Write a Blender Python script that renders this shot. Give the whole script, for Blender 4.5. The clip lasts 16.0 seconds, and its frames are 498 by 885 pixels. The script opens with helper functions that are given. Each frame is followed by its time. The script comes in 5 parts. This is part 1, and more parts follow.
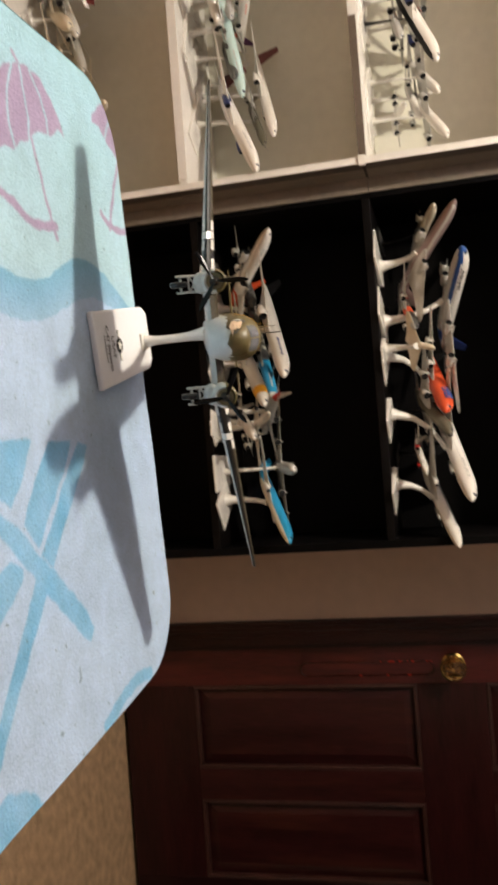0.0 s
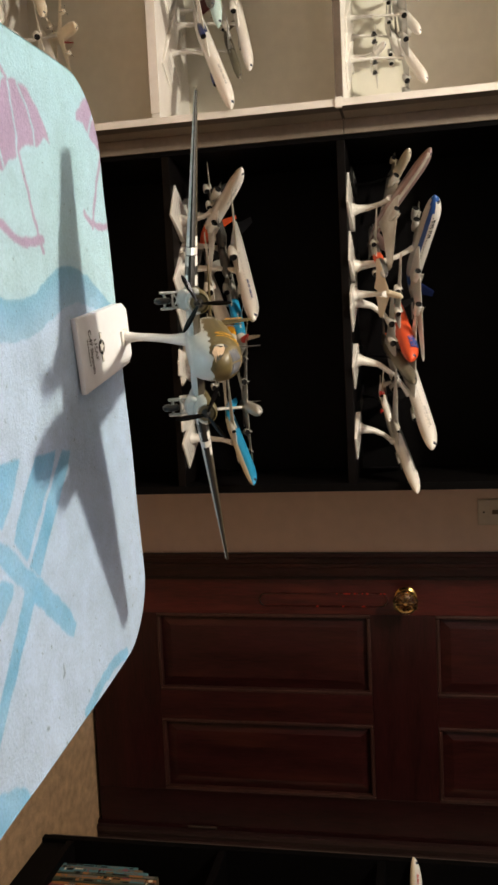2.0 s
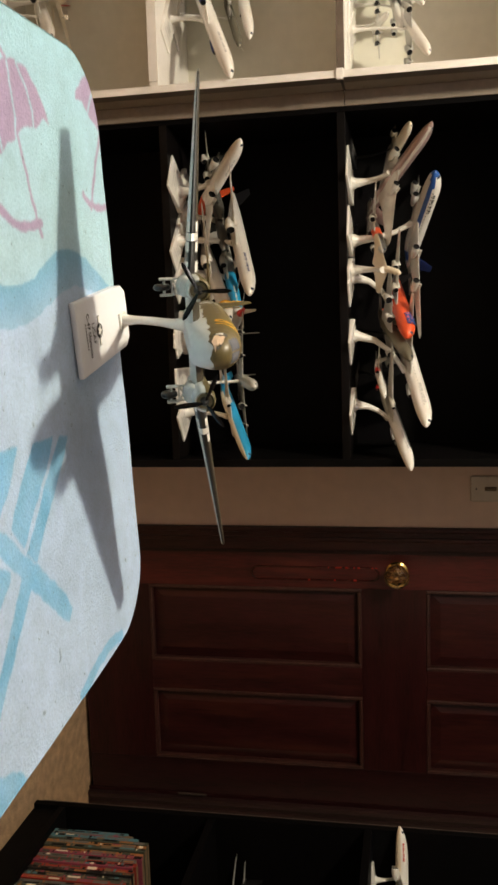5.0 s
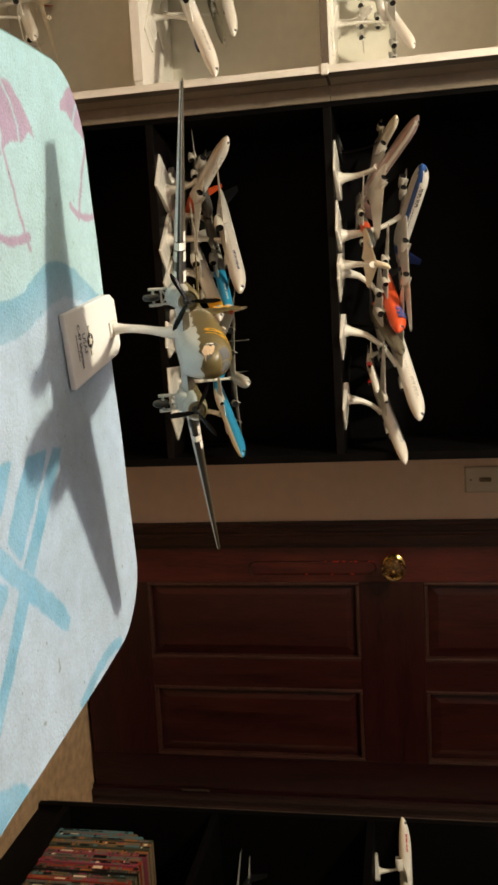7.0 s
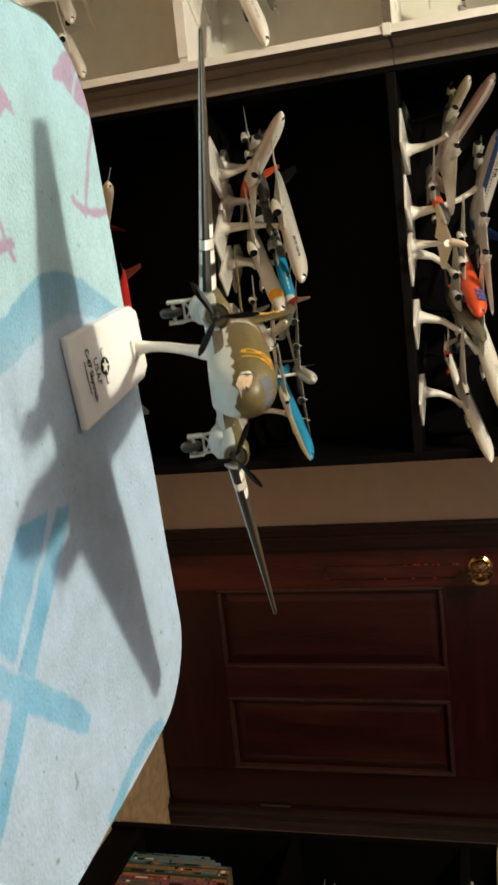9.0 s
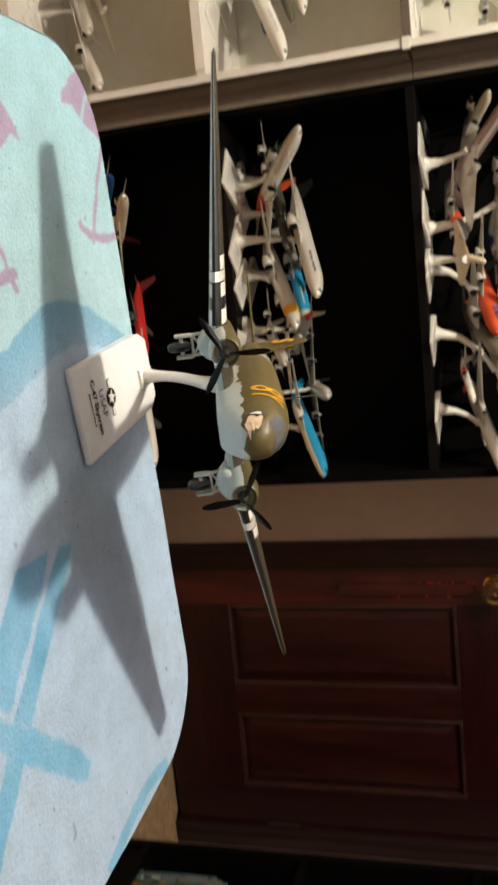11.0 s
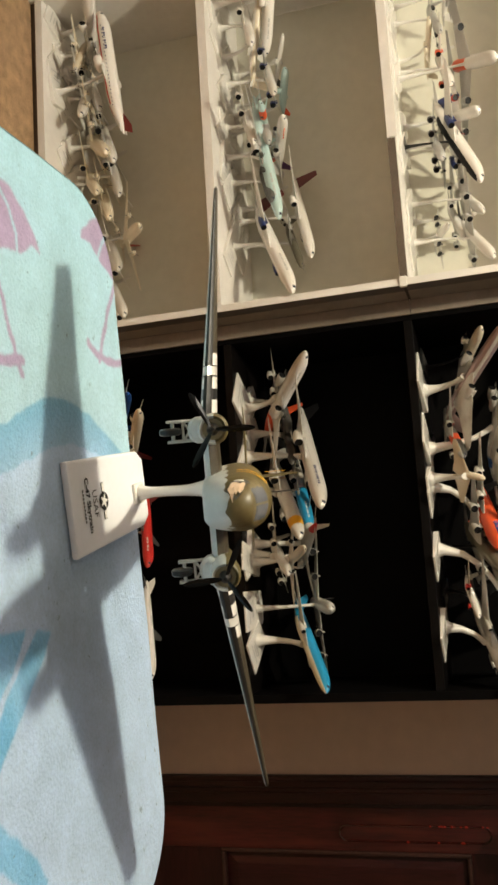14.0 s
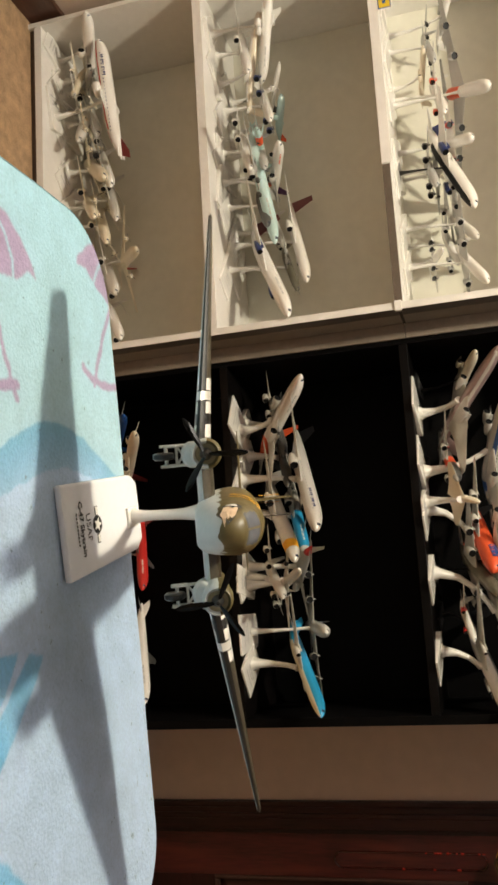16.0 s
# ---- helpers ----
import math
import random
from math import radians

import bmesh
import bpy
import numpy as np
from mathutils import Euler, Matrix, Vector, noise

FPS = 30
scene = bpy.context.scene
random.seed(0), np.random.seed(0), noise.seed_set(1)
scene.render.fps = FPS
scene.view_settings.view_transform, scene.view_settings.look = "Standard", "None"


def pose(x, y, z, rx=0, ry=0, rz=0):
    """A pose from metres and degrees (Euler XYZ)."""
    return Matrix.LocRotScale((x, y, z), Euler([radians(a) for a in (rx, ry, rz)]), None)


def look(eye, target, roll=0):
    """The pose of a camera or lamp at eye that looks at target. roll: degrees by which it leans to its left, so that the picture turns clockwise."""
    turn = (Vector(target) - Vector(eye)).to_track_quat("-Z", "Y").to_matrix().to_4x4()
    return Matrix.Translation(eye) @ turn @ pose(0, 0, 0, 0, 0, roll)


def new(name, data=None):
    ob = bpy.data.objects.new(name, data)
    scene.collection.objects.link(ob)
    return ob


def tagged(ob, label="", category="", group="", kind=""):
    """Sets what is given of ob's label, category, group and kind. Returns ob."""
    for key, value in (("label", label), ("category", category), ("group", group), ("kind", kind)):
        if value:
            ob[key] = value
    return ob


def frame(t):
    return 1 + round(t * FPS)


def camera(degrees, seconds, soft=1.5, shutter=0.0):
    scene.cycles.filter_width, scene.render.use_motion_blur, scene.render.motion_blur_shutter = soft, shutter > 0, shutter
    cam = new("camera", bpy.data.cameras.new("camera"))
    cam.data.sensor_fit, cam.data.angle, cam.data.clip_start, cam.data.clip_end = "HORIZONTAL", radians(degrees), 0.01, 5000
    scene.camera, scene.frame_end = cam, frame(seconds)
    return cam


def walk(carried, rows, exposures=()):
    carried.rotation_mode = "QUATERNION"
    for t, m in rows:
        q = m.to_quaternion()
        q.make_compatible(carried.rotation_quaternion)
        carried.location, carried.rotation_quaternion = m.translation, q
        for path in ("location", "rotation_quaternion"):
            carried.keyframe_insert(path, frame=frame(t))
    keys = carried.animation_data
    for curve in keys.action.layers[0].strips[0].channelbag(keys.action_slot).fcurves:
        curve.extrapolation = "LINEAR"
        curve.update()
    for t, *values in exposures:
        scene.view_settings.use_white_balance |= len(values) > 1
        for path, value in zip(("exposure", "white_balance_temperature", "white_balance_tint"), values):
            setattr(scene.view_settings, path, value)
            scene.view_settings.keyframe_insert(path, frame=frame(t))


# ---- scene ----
cam = camera(32.0, 16.0, soft=2.8, shutter=0.7)
PATH = [
    (0, (-0.552, -2.391, 1.015), (-0.579, -0.446, 0.55), 85.5),
    (0.5, (-0.585, -2.397, 1.014), (-0.492, -0.443, 0.596), 87.1),
    (1, (-0.612, -2.404, 1.011), (-0.47, -0.456, 0.582), 88.1),
    (1.5, (-0.624, -2.413, 1.013), (-0.452, -0.461, 0.61), 88.3),
    (2, (-0.633, -2.419, 1.013), (-0.444, -0.466, 0.625), 88.4),
    (2.5, (-0.639, -2.418, 1.011), (-0.424, -0.469, 0.616), 88.6),
    (3, (-0.641, -2.414, 1.01), (-0.418, -0.468, 0.61), 88.8),
    (3.5, (-0.644, -2.416, 1.009), (-0.418, -0.47, 0.607), 88.9),
    (4, (-0.648, -2.416, 1.009), (-0.417, -0.47, 0.61), 89.1),
    (4.2, (-0.648, -2.418, 1.009), (-0.403, -0.472, 0.618), 89.5),
    (6.3, (-0.658, -2.414, 1.014), (-0.368, -0.469, 0.652), 89.0),
    (6.5, (-0.661, -2.422, 1.016), (-0.364, -0.478, 0.653), 88.8),
    (7, (-0.66, -2.419, 1.012), (-0.38, -0.473, 0.65), 88.3),
    (7.5, (-0.657, -2.388, 1.011), (-0.413, -0.448, 0.588), 87.6),
    (8, (-0.651, -2.327, 1.017), (-0.448, -0.391, 0.558), 85.8),
    (8.5, (-0.643, -2.265, 1.014), (-0.346, -0.344, 0.542), 86.7),
    (8.7, (-0.66, -2.263, 0.997), (-0.368, -0.352, 0.482), 86.2),
    (10.8, (-0.709, -2.266, 1.003), (-0.353, -0.381, 0.439), 87.9),
    (11, (-0.693, -2.239, 0.995), (-0.409, -0.339, 0.436), 87.0),
    (11.5, (-0.676, -2.236, 0.997), (-0.506, -0.336, 0.397), 86.2),
    (12, (-0.655, -2.244, 1.006), (-0.661, -0.339, 0.398), 84.7),
    (12.5, (-0.635, -2.246, 1.006), (-0.707, -0.336, 0.416), 85.2),
    (13, (-0.615, -2.251, 1.009), (-0.807, -0.343, 0.442), 84.6),
    (13.5, (-0.6, -2.25, 1.008), (-0.853, -0.341, 0.47), 84.0),
    (14, (-0.596, -2.252, 1.006), (-0.892, -0.349, 0.467), 84.1),
    (14.5, (-0.597, -2.255, 1.009), (-0.893, -0.347, 0.486), 84.6),
    (15, (-0.596, -2.255, 1.011), (-0.932, -0.354, 0.489), 84.0),
    (15.5, (-0.596, -2.255, 1.01), (-0.933, -0.354, 0.488), 83.9),
    (16, (-0.597, -2.255, 1.009), (-0.942, -0.356, 0.483), 83.9),
]
# seconds, stops, kelvin, tint
EXPOSURES = [
    (0, 0.0, 6200, 14), (1, 0.0, 6200, 14), (2, 0.0, 6250, 12), (4, 0.0, 6350, 11), (6.5, 0.05, 6600, 8), (7.3, 0.05, 6800, 7), (8, 0.05, 6700, 5), (8.5, 0.10, 6950, 5),
    (8.7, 0.03, 6500, 4.5), (11, 0.0, 6250, 9), (11.5, 0.05, 7050, 16), (12, 0.06, 7300, 16.5), (13, 0.06, 7250, 14), (13.5, 0.0, 6600, 7), (14, 0.0, 6450, 6),
    (15, 0.03, 6400, 9), (16, 0.03, 6350, 8),
]
walk(cam, [(t, look(eye, target, roll)) for t, eye, target, roll in PATH], EXPOSURES)

# ---- light ----
world = bpy.data.worlds.new("world")
scene.world = world
world.use_nodes = True
world.node_tree.nodes["Background"].inputs[0].default_value = (0.9, 0.75, 0.6, 1)
world.node_tree.nodes["Background"].inputs[1].default_value = 0.004
lamp_data = bpy.data.lights.new("ceiling_lamp", "POINT")
lamp_data.energy, lamp_data.shadow_soft_size, lamp_data.color = 109, 0.055, (1.0, 0.892, 0.645)
lamp = new("ceiling_lamp", lamp_data)
lamp.location = (-1.39, -1.56, 2.33)


# ---- materials ----
def material(name, color, rough=0.5, metal=0.0, vary=0.12, scale=8.0, bump=0.0, bump_scale=200.0, coat=0.0, stretch=(1, 1, 1), spec=0.5, worn=None):
    m = bpy.data.materials.new(name)
    m.use_nodes = True
    n, l = m.node_tree.nodes, m.node_tree.links
    b = n["Principled BSDF"]
    b.inputs["Roughness"].default_value, b.inputs["Metallic"].default_value = rough, metal
    b.inputs["Coat Weight"].default_value, b.inputs["Specular IOR Level"].default_value = coat, spec
    b.inputs["Coat Roughness"].default_value = 0.12
    tc, mp = n.new("ShaderNodeTexCoord"), n.new("ShaderNodeMapping")
    mp.inputs["Scale"].default_value = stretch
    l.new(tc.outputs["Object"], mp.inputs["Vector"])
    big, fine = n.new("ShaderNodeTexNoise"), n.new("ShaderNodeTexNoise")
    big.inputs["Scale"].default_value, fine.inputs["Scale"].default_value = scale, scale * 9
    big.inputs["Detail"].default_value, fine.inputs["Detail"].default_value = 4, 3
    l.new(mp.outputs[0], big.inputs["Vector"]), l.new(mp.outputs[0], fine.inputs["Vector"])
    mix = n.new("ShaderNodeMath")
    mix.operation = "ADD"
    l.new(big.outputs["Fac"], mix.inputs[0]), l.new(fine.outputs["Fac"], mix.inputs[1])
    ramp = n.new("ShaderNodeMapRange")
    ramp.inputs["From Min"].default_value, ramp.inputs["From Max"].default_value = 0.6, 1.4
    ramp.inputs["To Min"].default_value, ramp.inputs["To Max"].default_value = 1 - vary, 1 + vary
    l.new(mix.outputs[0], ramp.inputs["Value"])
    tint = n.new("ShaderNodeMix")
    tint.data_type, tint.blend_type = "RGBA", "MULTIPLY"
    tint.inputs[0].default_value = 1
    tint.inputs[6].default_value = (*color, 1)
    l.new(ramp.outputs[0], tint.inputs[7])
    out = tint.outputs[2]
    if worn:
        # broad patches where the finish has worn to another colour
        patch, edge, blend = n.new("ShaderNodeTexNoise"), n.new("ShaderNodeMapRange"), n.new("ShaderNodeMix")
        patch.inputs["Scale"].default_value, patch.inputs["Detail"].default_value = 1.6 * scale, 3
        l.new(mp.outputs[0], patch.inputs["Vector"])
        edge.inputs["From Min"].default_value, edge.inputs["From Max"].default_value = 0.52, 0.74
        l.new(patch.outputs["Fac"], edge.inputs["Value"])
        blend.data_type = "RGBA"
        blend.inputs[7].default_value = (*worn, 1)
        l.new(edge.outputs[0], blend.inputs[0]), l.new(out, blend.inputs[6])
        out = blend.outputs[2]
    l.new(out, b.inputs["Base Color"])
    if bump:
        grain, bp = n.new("ShaderNodeTexNoise"), n.new("ShaderNodeBump")
        grain.inputs["Scale"].default_value, grain.inputs["Detail"].default_value = bump_scale, 5
        l.new(mp.outputs[0], grain.inputs["Vector"])
        bp.inputs["Strength"].default_value, bp.inputs["Distance"].default_value = bump, 0.002
        l.new(grain.outputs["Fac"], bp.inputs["Height"]), l.new(bp.outputs[0], b.inputs["Normal"])
    return m


# unseen side walls stay darker than the north wall, to bounce less light
M_WALL = material("unseen_wall_paint", (0.59, 0.475, 0.395), 0.7, vary=0.05, scale=3, bump=0.15, bump_scale=150)
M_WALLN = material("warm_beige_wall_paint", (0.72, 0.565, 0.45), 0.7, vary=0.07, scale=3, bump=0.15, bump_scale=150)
# blue-grey chosen so that the unseen south wall bounces cool light into shadows
M_COOLFILL = material("cool_fill_wall_paint", (0.42, 0.46, 0.54), 0.8, vary=0.04, scale=3)
M_BSHELF = material("brown_black_shelf_laminate", (0.0034, 0.0027, 0.0027), 0.45, vary=0.3, scale=12, bump=0.08, bump_scale=90, spec=0.12)
# the ceiling is out of view; its blue tint acts as fill for shadows
M_CEILFILL = material("cool_fill_ceiling_paint", (0.375, 0.376, 0.528), 0.8, vary=0.03, scale=3)
M_CARPET = material("carpet", (0.415, 0.272, 0.152), 0.95, vary=0.48, scale=36, bump=1.0, bump_scale=500)
M_DOOR = material("mahogany", (0.027, 0.0056, 0.0055), 0.34, vary=0.75, scale=4, bump=0.12, bump_scale=40, coat=0.08, stretch=(6, 6, 0.6), spec=0.3, worn=(0.050, 0.0125, 0.0082))
M_DOORX = material("mahogany_rail", (0.023, 0.0044, 0.0043), 0.34, vary=0.75, scale=4, bump=0.12, bump_scale=40, coat=0.08, stretch=(0.6, 6, 6), spec=0.3)
# darker copy; on the right stile it colours in the lamp's fall-off
M_DOORDIM = material("dim_mahogany", (0.017, 0.0033, 0.0037), 0.34, vary=0.75, scale=4, bump=0.12, bump_scale=40, coat=0.08, stretch=(6, 6, 0.6), spec=0.3)
# brighter, redder copy: the lamp's glow on the left stile is painted in
M_LITSTILE = material("lit_mahogany_stile", (0.054, 0.0078, 0.0070), 0.30, vary=0.6, scale=4, bump=0.12, bump_scale=40, coat=0.10, stretch=(6, 6, 0.6), spec=0.35, worn=(0.088, 0.0165, 0.0105))
M_DUSTY = material("dusty_dark_casing", (0.021, 0.0090, 0.0084), 0.45, vary=0.5, scale=6, bump=0.1, bump_scale=60, stretch=(6, 6, 0.6), spec=0.3)
M_HINGE = material("tarnished_hinge_metal", (0.06, 0.045, 0.036), 0.45, 0.5, vary=0.2, scale=40)
M_BEAD = material("dusty_mahogany_bead", (0.040, 0.0140, 0.0105), 0.4, vary=0.6, scale=9, coat=0.2)
M_GLOSS = material("thick_red_varnish", (0.052, 0.0075, 0.006), 0.1, vary=0.3, scale=60, bump=0.8, bump_scale=160, coat=0.8)
M_CRYSTAL = material("clear_glass", (1, 0.97, 0.9), 0.03, vary=0.0)
M_CRYSTAL.node_tree.nodes["Principled BSDF"].inputs["Transmission Weight"].default_value = 1.0
# red of the lamp's glints on the left stile, given to small blobs
M_GLINT = material("red_glint_gloss", (0.26, 0.018, 0.012), 0.05, vary=0.2, scale=60, coat=0.5)
M_EDGE = material("bare_brown_shelf_edge", (0.115, 0.088, 0.066), 0.6, vary=0.2, scale=30)
M_WORNLIT = material("scuffed_and_lit_black_edge", (0.060, 0.045, 0.038), 0.5, vary=0.4, scale=30)
M_BLACK = material("black_laminate", (0.0034, 0.0031, 0.0033), 0.5, vary=0.3, scale=12, bump=0.1, bump_scale=90, spec=0.05)
M_WHITE = material("white_laminate", (0.80, 0.78, 0.74), 0.45, vary=0.05, scale=6, bump=0.05, bump_scale=120)
M_WBACK = material("bookcase_back_board", (0.795, 0.778, 0.68), 0.6, vary=0.06, scale=4)
M_TAUPE = material("taupe_laminate", (0.25, 0.22, 0.18), 0.35, vary=0.12, scale=5, bump=0.04, bump_scale=120)
# dark and tan steps that carry the shading across the white bookcase's side
M_SHADE = material("shade_brown_laminate", (0.095, 0.080, 0.068), 0.4, vary=0.25, scale=9, bump=0.04, bump_scale=120)
M_TAN = material("shading_end_tan_laminate", (0.235, 0.195, 0.155), 0.45, vary=0.16, scale=7, bump=0.05, bump_scale=90)
M_BRASS = material("polished_brass", (0.72, 0.48, 0.16), 0.14, 1.0, vary=0.1, scale=20)
M_PLATE = material("ivory_plastic", (0.62, 0.56, 0.45), 0.4, vary=0.05)
M_SLOT = material("dark_slot", (0.03, 0.025, 0.02), 0.6)
M_BASEB = material("dark_baseboard_wood", (0.07, 0.03, 0.018), 0.4, vary=0.4, scale=8, stretch=(6, 0.6, 6))
M_WORN = material("worn_tan_plastic", (0.16, 0.12, 0.06), 0.5, vary=0.3, scale=60)
M_STEEL = material("painted_steel", (0.35, 0.36, 0.37), 0.4, 0.6, vary=0.05)

P_WHITE = material("white_plastic", (0.85, 0.83, 0.79), 0.26, vary=0.04, scale=25)
P_CREAM = material("cream_plastic", (0.83, 0.745, 0.59), 0.35, vary=0.06, scale=25)
P_SILVER = material("silver_plastic", (0.73, 0.71, 0.665), 0.3, 0.2, vary=0.08, scale=25)
P_GREY = material("grey_plastic", (0.48, 0.475, 0.455), 0.38, vary=0.08, scale=25)
P_DARK = material("gunmetal_plastic", (0.10, 0.10, 0.095), 0.35, 0.2, vary=0.12, scale=25)
P_MOSS = material("grey_green_metallic_paint", (0.20, 0.185, 0.14), 0.28, 0.3, vary=0.12, scale=25)
P_BLACK = material("black_plastic", (0.018, 0.018, 0.018), 0.3, vary=0.1, scale=25)
P_NAVY = material("navy_paint", (0.02, 0.035, 0.14), 0.3, vary=0.1, scale=25)
P_BLUE = material("blue_paint", (0.018, 0.085, 0.33), 0.3, vary=0.1, scale=25)
P_SKY = material("bright_blue_paint", (0.03, 0.33, 0.62), 0.3, vary=0.06, scale=25)
P_PALE = material("pale_aqua_paint", (0.50, 0.67, 0.66), 0.35, vary=0.06, scale=25)
P_ORANGE = material("orange_red_paint", (0.75, 0.10, 0.03), 0.35, vary=0.08, scale=25)
P_RED = material("red_paint", (0.55, 0.03, 0.025), 0.35, vary=0.08, scale=25)
P_AMBER = material("amber_paint", (0.85, 0.44, 0.02), 0.4, vary=0.06, scale=25)
P_YELLOW = material("yellow_paper", (0.80, 0.55, 0.03), 0.5, vary=0.05)
P_PURPLE = material("purple_paint", (0.11, 0.03, 0.13), 0.35, vary=0.1, scale=25)
P_MAROON = material("maroon_paint", (0.14, 0.02, 0.02), 0.35, vary=0.1, scale=25)
P_PINK = material("pinkish_silver_paint", (0.45, 0.335, 0.325), 0.32, 0.4, vary=0.08, scale=25)
P_OLIVE = material("olive_drab_paint", (0.105, 0.082, 0.028), 0.5, vary=0.18, scale=30)
P_BELLY = material("neutral_grey_paint", (0.56, 0.585, 0.57), 0.4, vary=0.08, scale=30)
P_SCREEN = material("grey_windscreen", (0.13, 0.14, 0.16), 0.10, vary=0.1, scale=40)
P_GLASS = material("smoked_glass", (0.05, 0.06, 0.09), 0.1, vary=0.05)
P_SKIN = material("flesh_paint", (0.80, 0.60, 0.42), 0.5, vary=0.05)
P_INK = material("black_ink", (0.007, 0.007, 0.008), 0.5, spec=0.2)


# ---- mesh helpers ----
def part(name, bm, mats, parent=None, label="", smooth=False):
    me = bpy.data.meshes.new(name)
    bmesh.ops.recalc_face_normals(bm, faces=bm.faces)
    bm.to_mesh(me)
    bm.free()
    for m in mats if isinstance(mats, (list, tuple)) else [mats]:
        me.materials.append(m)
    if smooth:
        me.shade_smooth()
        me.set_sharp_from_angle(angle=radians(38))
    ob = new(name, me)
    ob.parent = parent
    return tagged(ob, label)


def thing(name, label, category, m=None, group="", kind=""):
    ob = new(name)
    ob.empty_display_size = 0.02
    if m is not None:
        ob.matrix_basis = m
    return tagged(ob, label, category, group, kind)


def block(x0, x1, y0, y1, z0, z1, bevel=0.0, bm=None, m=None, index=0):
    """A box, with its edges rounded off, added to bm."""
    tmp = bmesh.new()
    v = [tmp.verts.new((x, y, z)) for x in (x0, x1) for y in (y0, y1) for z in (z0, z1)]
    for f in ((0, 1, 3, 2), (4, 6, 7, 5), (0, 4, 5, 1), (2, 3, 7, 6), (0, 2, 6, 4), (1, 5, 7, 3)):
        tmp.faces.new([v[i] for i in f])
    if bevel:
        bmesh.ops.bevel(tmp, geom=list(tmp.edges), offset=bevel, segments=2, affect="EDGES", profile=0.6)
    return merge(bm, tmp, m, index)


def merge(bm, tmp, m=None, index=0):
    if m is not None:
        tmp.transform(m)
    for f in tmp.faces:
        f.material_index = max(f.material_index, index)
    if bm is None:
        return tmp
    me = bpy.data.meshes.new("tmp")
    tmp.to_mesh(me)
    tmp.free()
    bm.from_mesh(me)
    bpy.data.meshes.remove(me)
    return bm


def loft(rings, bm=None, m=None, index=0, cap=True):
    """Skins a row of rings with the same number of points."""
    tmp = bmesh.new()
    rows = [[tmp.verts.new(p) for p in ring] for ring in rings]
    k = len(rows[0])
    for a, b in zip(rows, rows[1:]):
        for i in range(k):
            tmp.faces.new((a[i], a[(i + 1) % k], b[(i + 1) % k], b[i]))
    if cap:
        tmp.faces.new(rows[0][::-1]), tmp.faces.new(rows[-1])
    bmesh.ops.recalc_face_normals(tmp, faces=tmp.faces)
    return merge(bm, tmp, m, index)


def ring_y(y, cx, cz, rx, rz, k=16, power=2.0):
    """An ellipse (or superellipse) across the y axis."""
    pts = []
    for i in range(k):
        a = 2 * math.pi * (i + 0.5) / k
        c, s = math.cos(a), math.sin(a)
        e = 2 / power
        pts.append((cx + rx * math.copysign(abs(c) ** e, c), y, cz + rz * math.copysign(abs(s) ** e, s)))
    return pts


def tube(points, radii, k=10, bm=None, m=None, index=0):
    """A round bar along points."""
    pts = [Vector(p) for p in points]
    rings = []
    ref = Vector((0, 0, 1)) if abs((pts[-1] - pts[0]).normalized().z) < 0.75 else Vector((1, 0, 0))
    for i, p in enumerate(pts):
        d = (pts[min(i + 1, len(pts) - 1)] - pts[max(i - 1, 0)]).normalized()
        u = d.cross(ref if abs(d.dot(ref)) < 0.97 else Vector((0.3, 1, 0.2))).normalized()
        w = d.cross(u)
        r = radii[i] if isinstance(radii, (list, tuple)) else radii
        ra, rb = r if isinstance(r, (list, tuple)) else (r, r)
        rings.append([p + u * ra * math.cos(2 * math.pi * j / k) + w * rb * math.sin(2 * math.pi * j / k) for j in range(k)])
    return loft(rings, bm, m, index)


def prism(outline, z0, z1, bm=None, m=None, index=0, bevel=0.0):
    """An upright prism over an outline of (x, y)."""
    tmp = bmesh.new()
    lo = [tmp.verts.new((x, y, z0 if not isinstance(z0, tuple) else z0[i])) for i, (x, y) in enumerate(outline)]
    hi = [tmp.verts.new((x, y, z1 if not isinstance(z1, tuple) else z1[i])) for i, (x, y) in enumerate(outline)]
    k = len(lo)
    tmp.faces.new(lo[::-1]), tmp.faces.new(hi)
    for i in range(k):
        tmp.faces.new((lo[i], lo[(i + 1) % k], hi[(i + 1) % k], hi[i]))
    if bevel:
        bmesh.ops.bevel(tmp, geom=list(tmp.edges), offset=bevel, segments=2, affect="EDGES", profile=0.6)
    return merge(bm, tmp, m, index)


# ---- the room ----
LEFT, RIGHT, BACK, FRONT, TOP = -2.078, 0.85, 0.0, -4.6, 2.44
DOOR_W, DOOR_H = 0.762, 2.03


def structure(name, bm, mats, label, category):
    return tagged(part(name, bm, mats), label, category, kind="structure")


structure("floor", block(LEFT - 0.1, RIGHT + 0.1, FRONT - 0.1, BACK + 0.15, -0.1, 0), M_CARPET, "tan flecked carpet floor", "floor")
structure("ceiling", block(LEFT - 0.1, RIGHT + 0.1, FRONT - 0.1, BACK + 0.15, TOP, TOP + 0.1), M_CEILFILL, "unseen ceiling tinted blue to cool the shadows", "ceiling")
wall = block(LEFT - 0.1, -0.012, BACK, BACK + 0.12, 0, TOP)
block(DOOR_W + 0.012, RIGHT + 0.1, BACK, BACK + 0.12, 0, TOP, bm=wall)
block(-0.012, DOOR_W + 0.012, BACK, BACK + 0.12, DOOR_H + 0.012, TOP, bm=wall)
block(-0.012, DOOR_W + 0.012, BACK + 0.06, BACK + 0.12, 0, DOOR_H + 0.012, bm=wall)
structure("wall_north", wall, M_WALLN, "beige painted wall with a doorway", "wall")
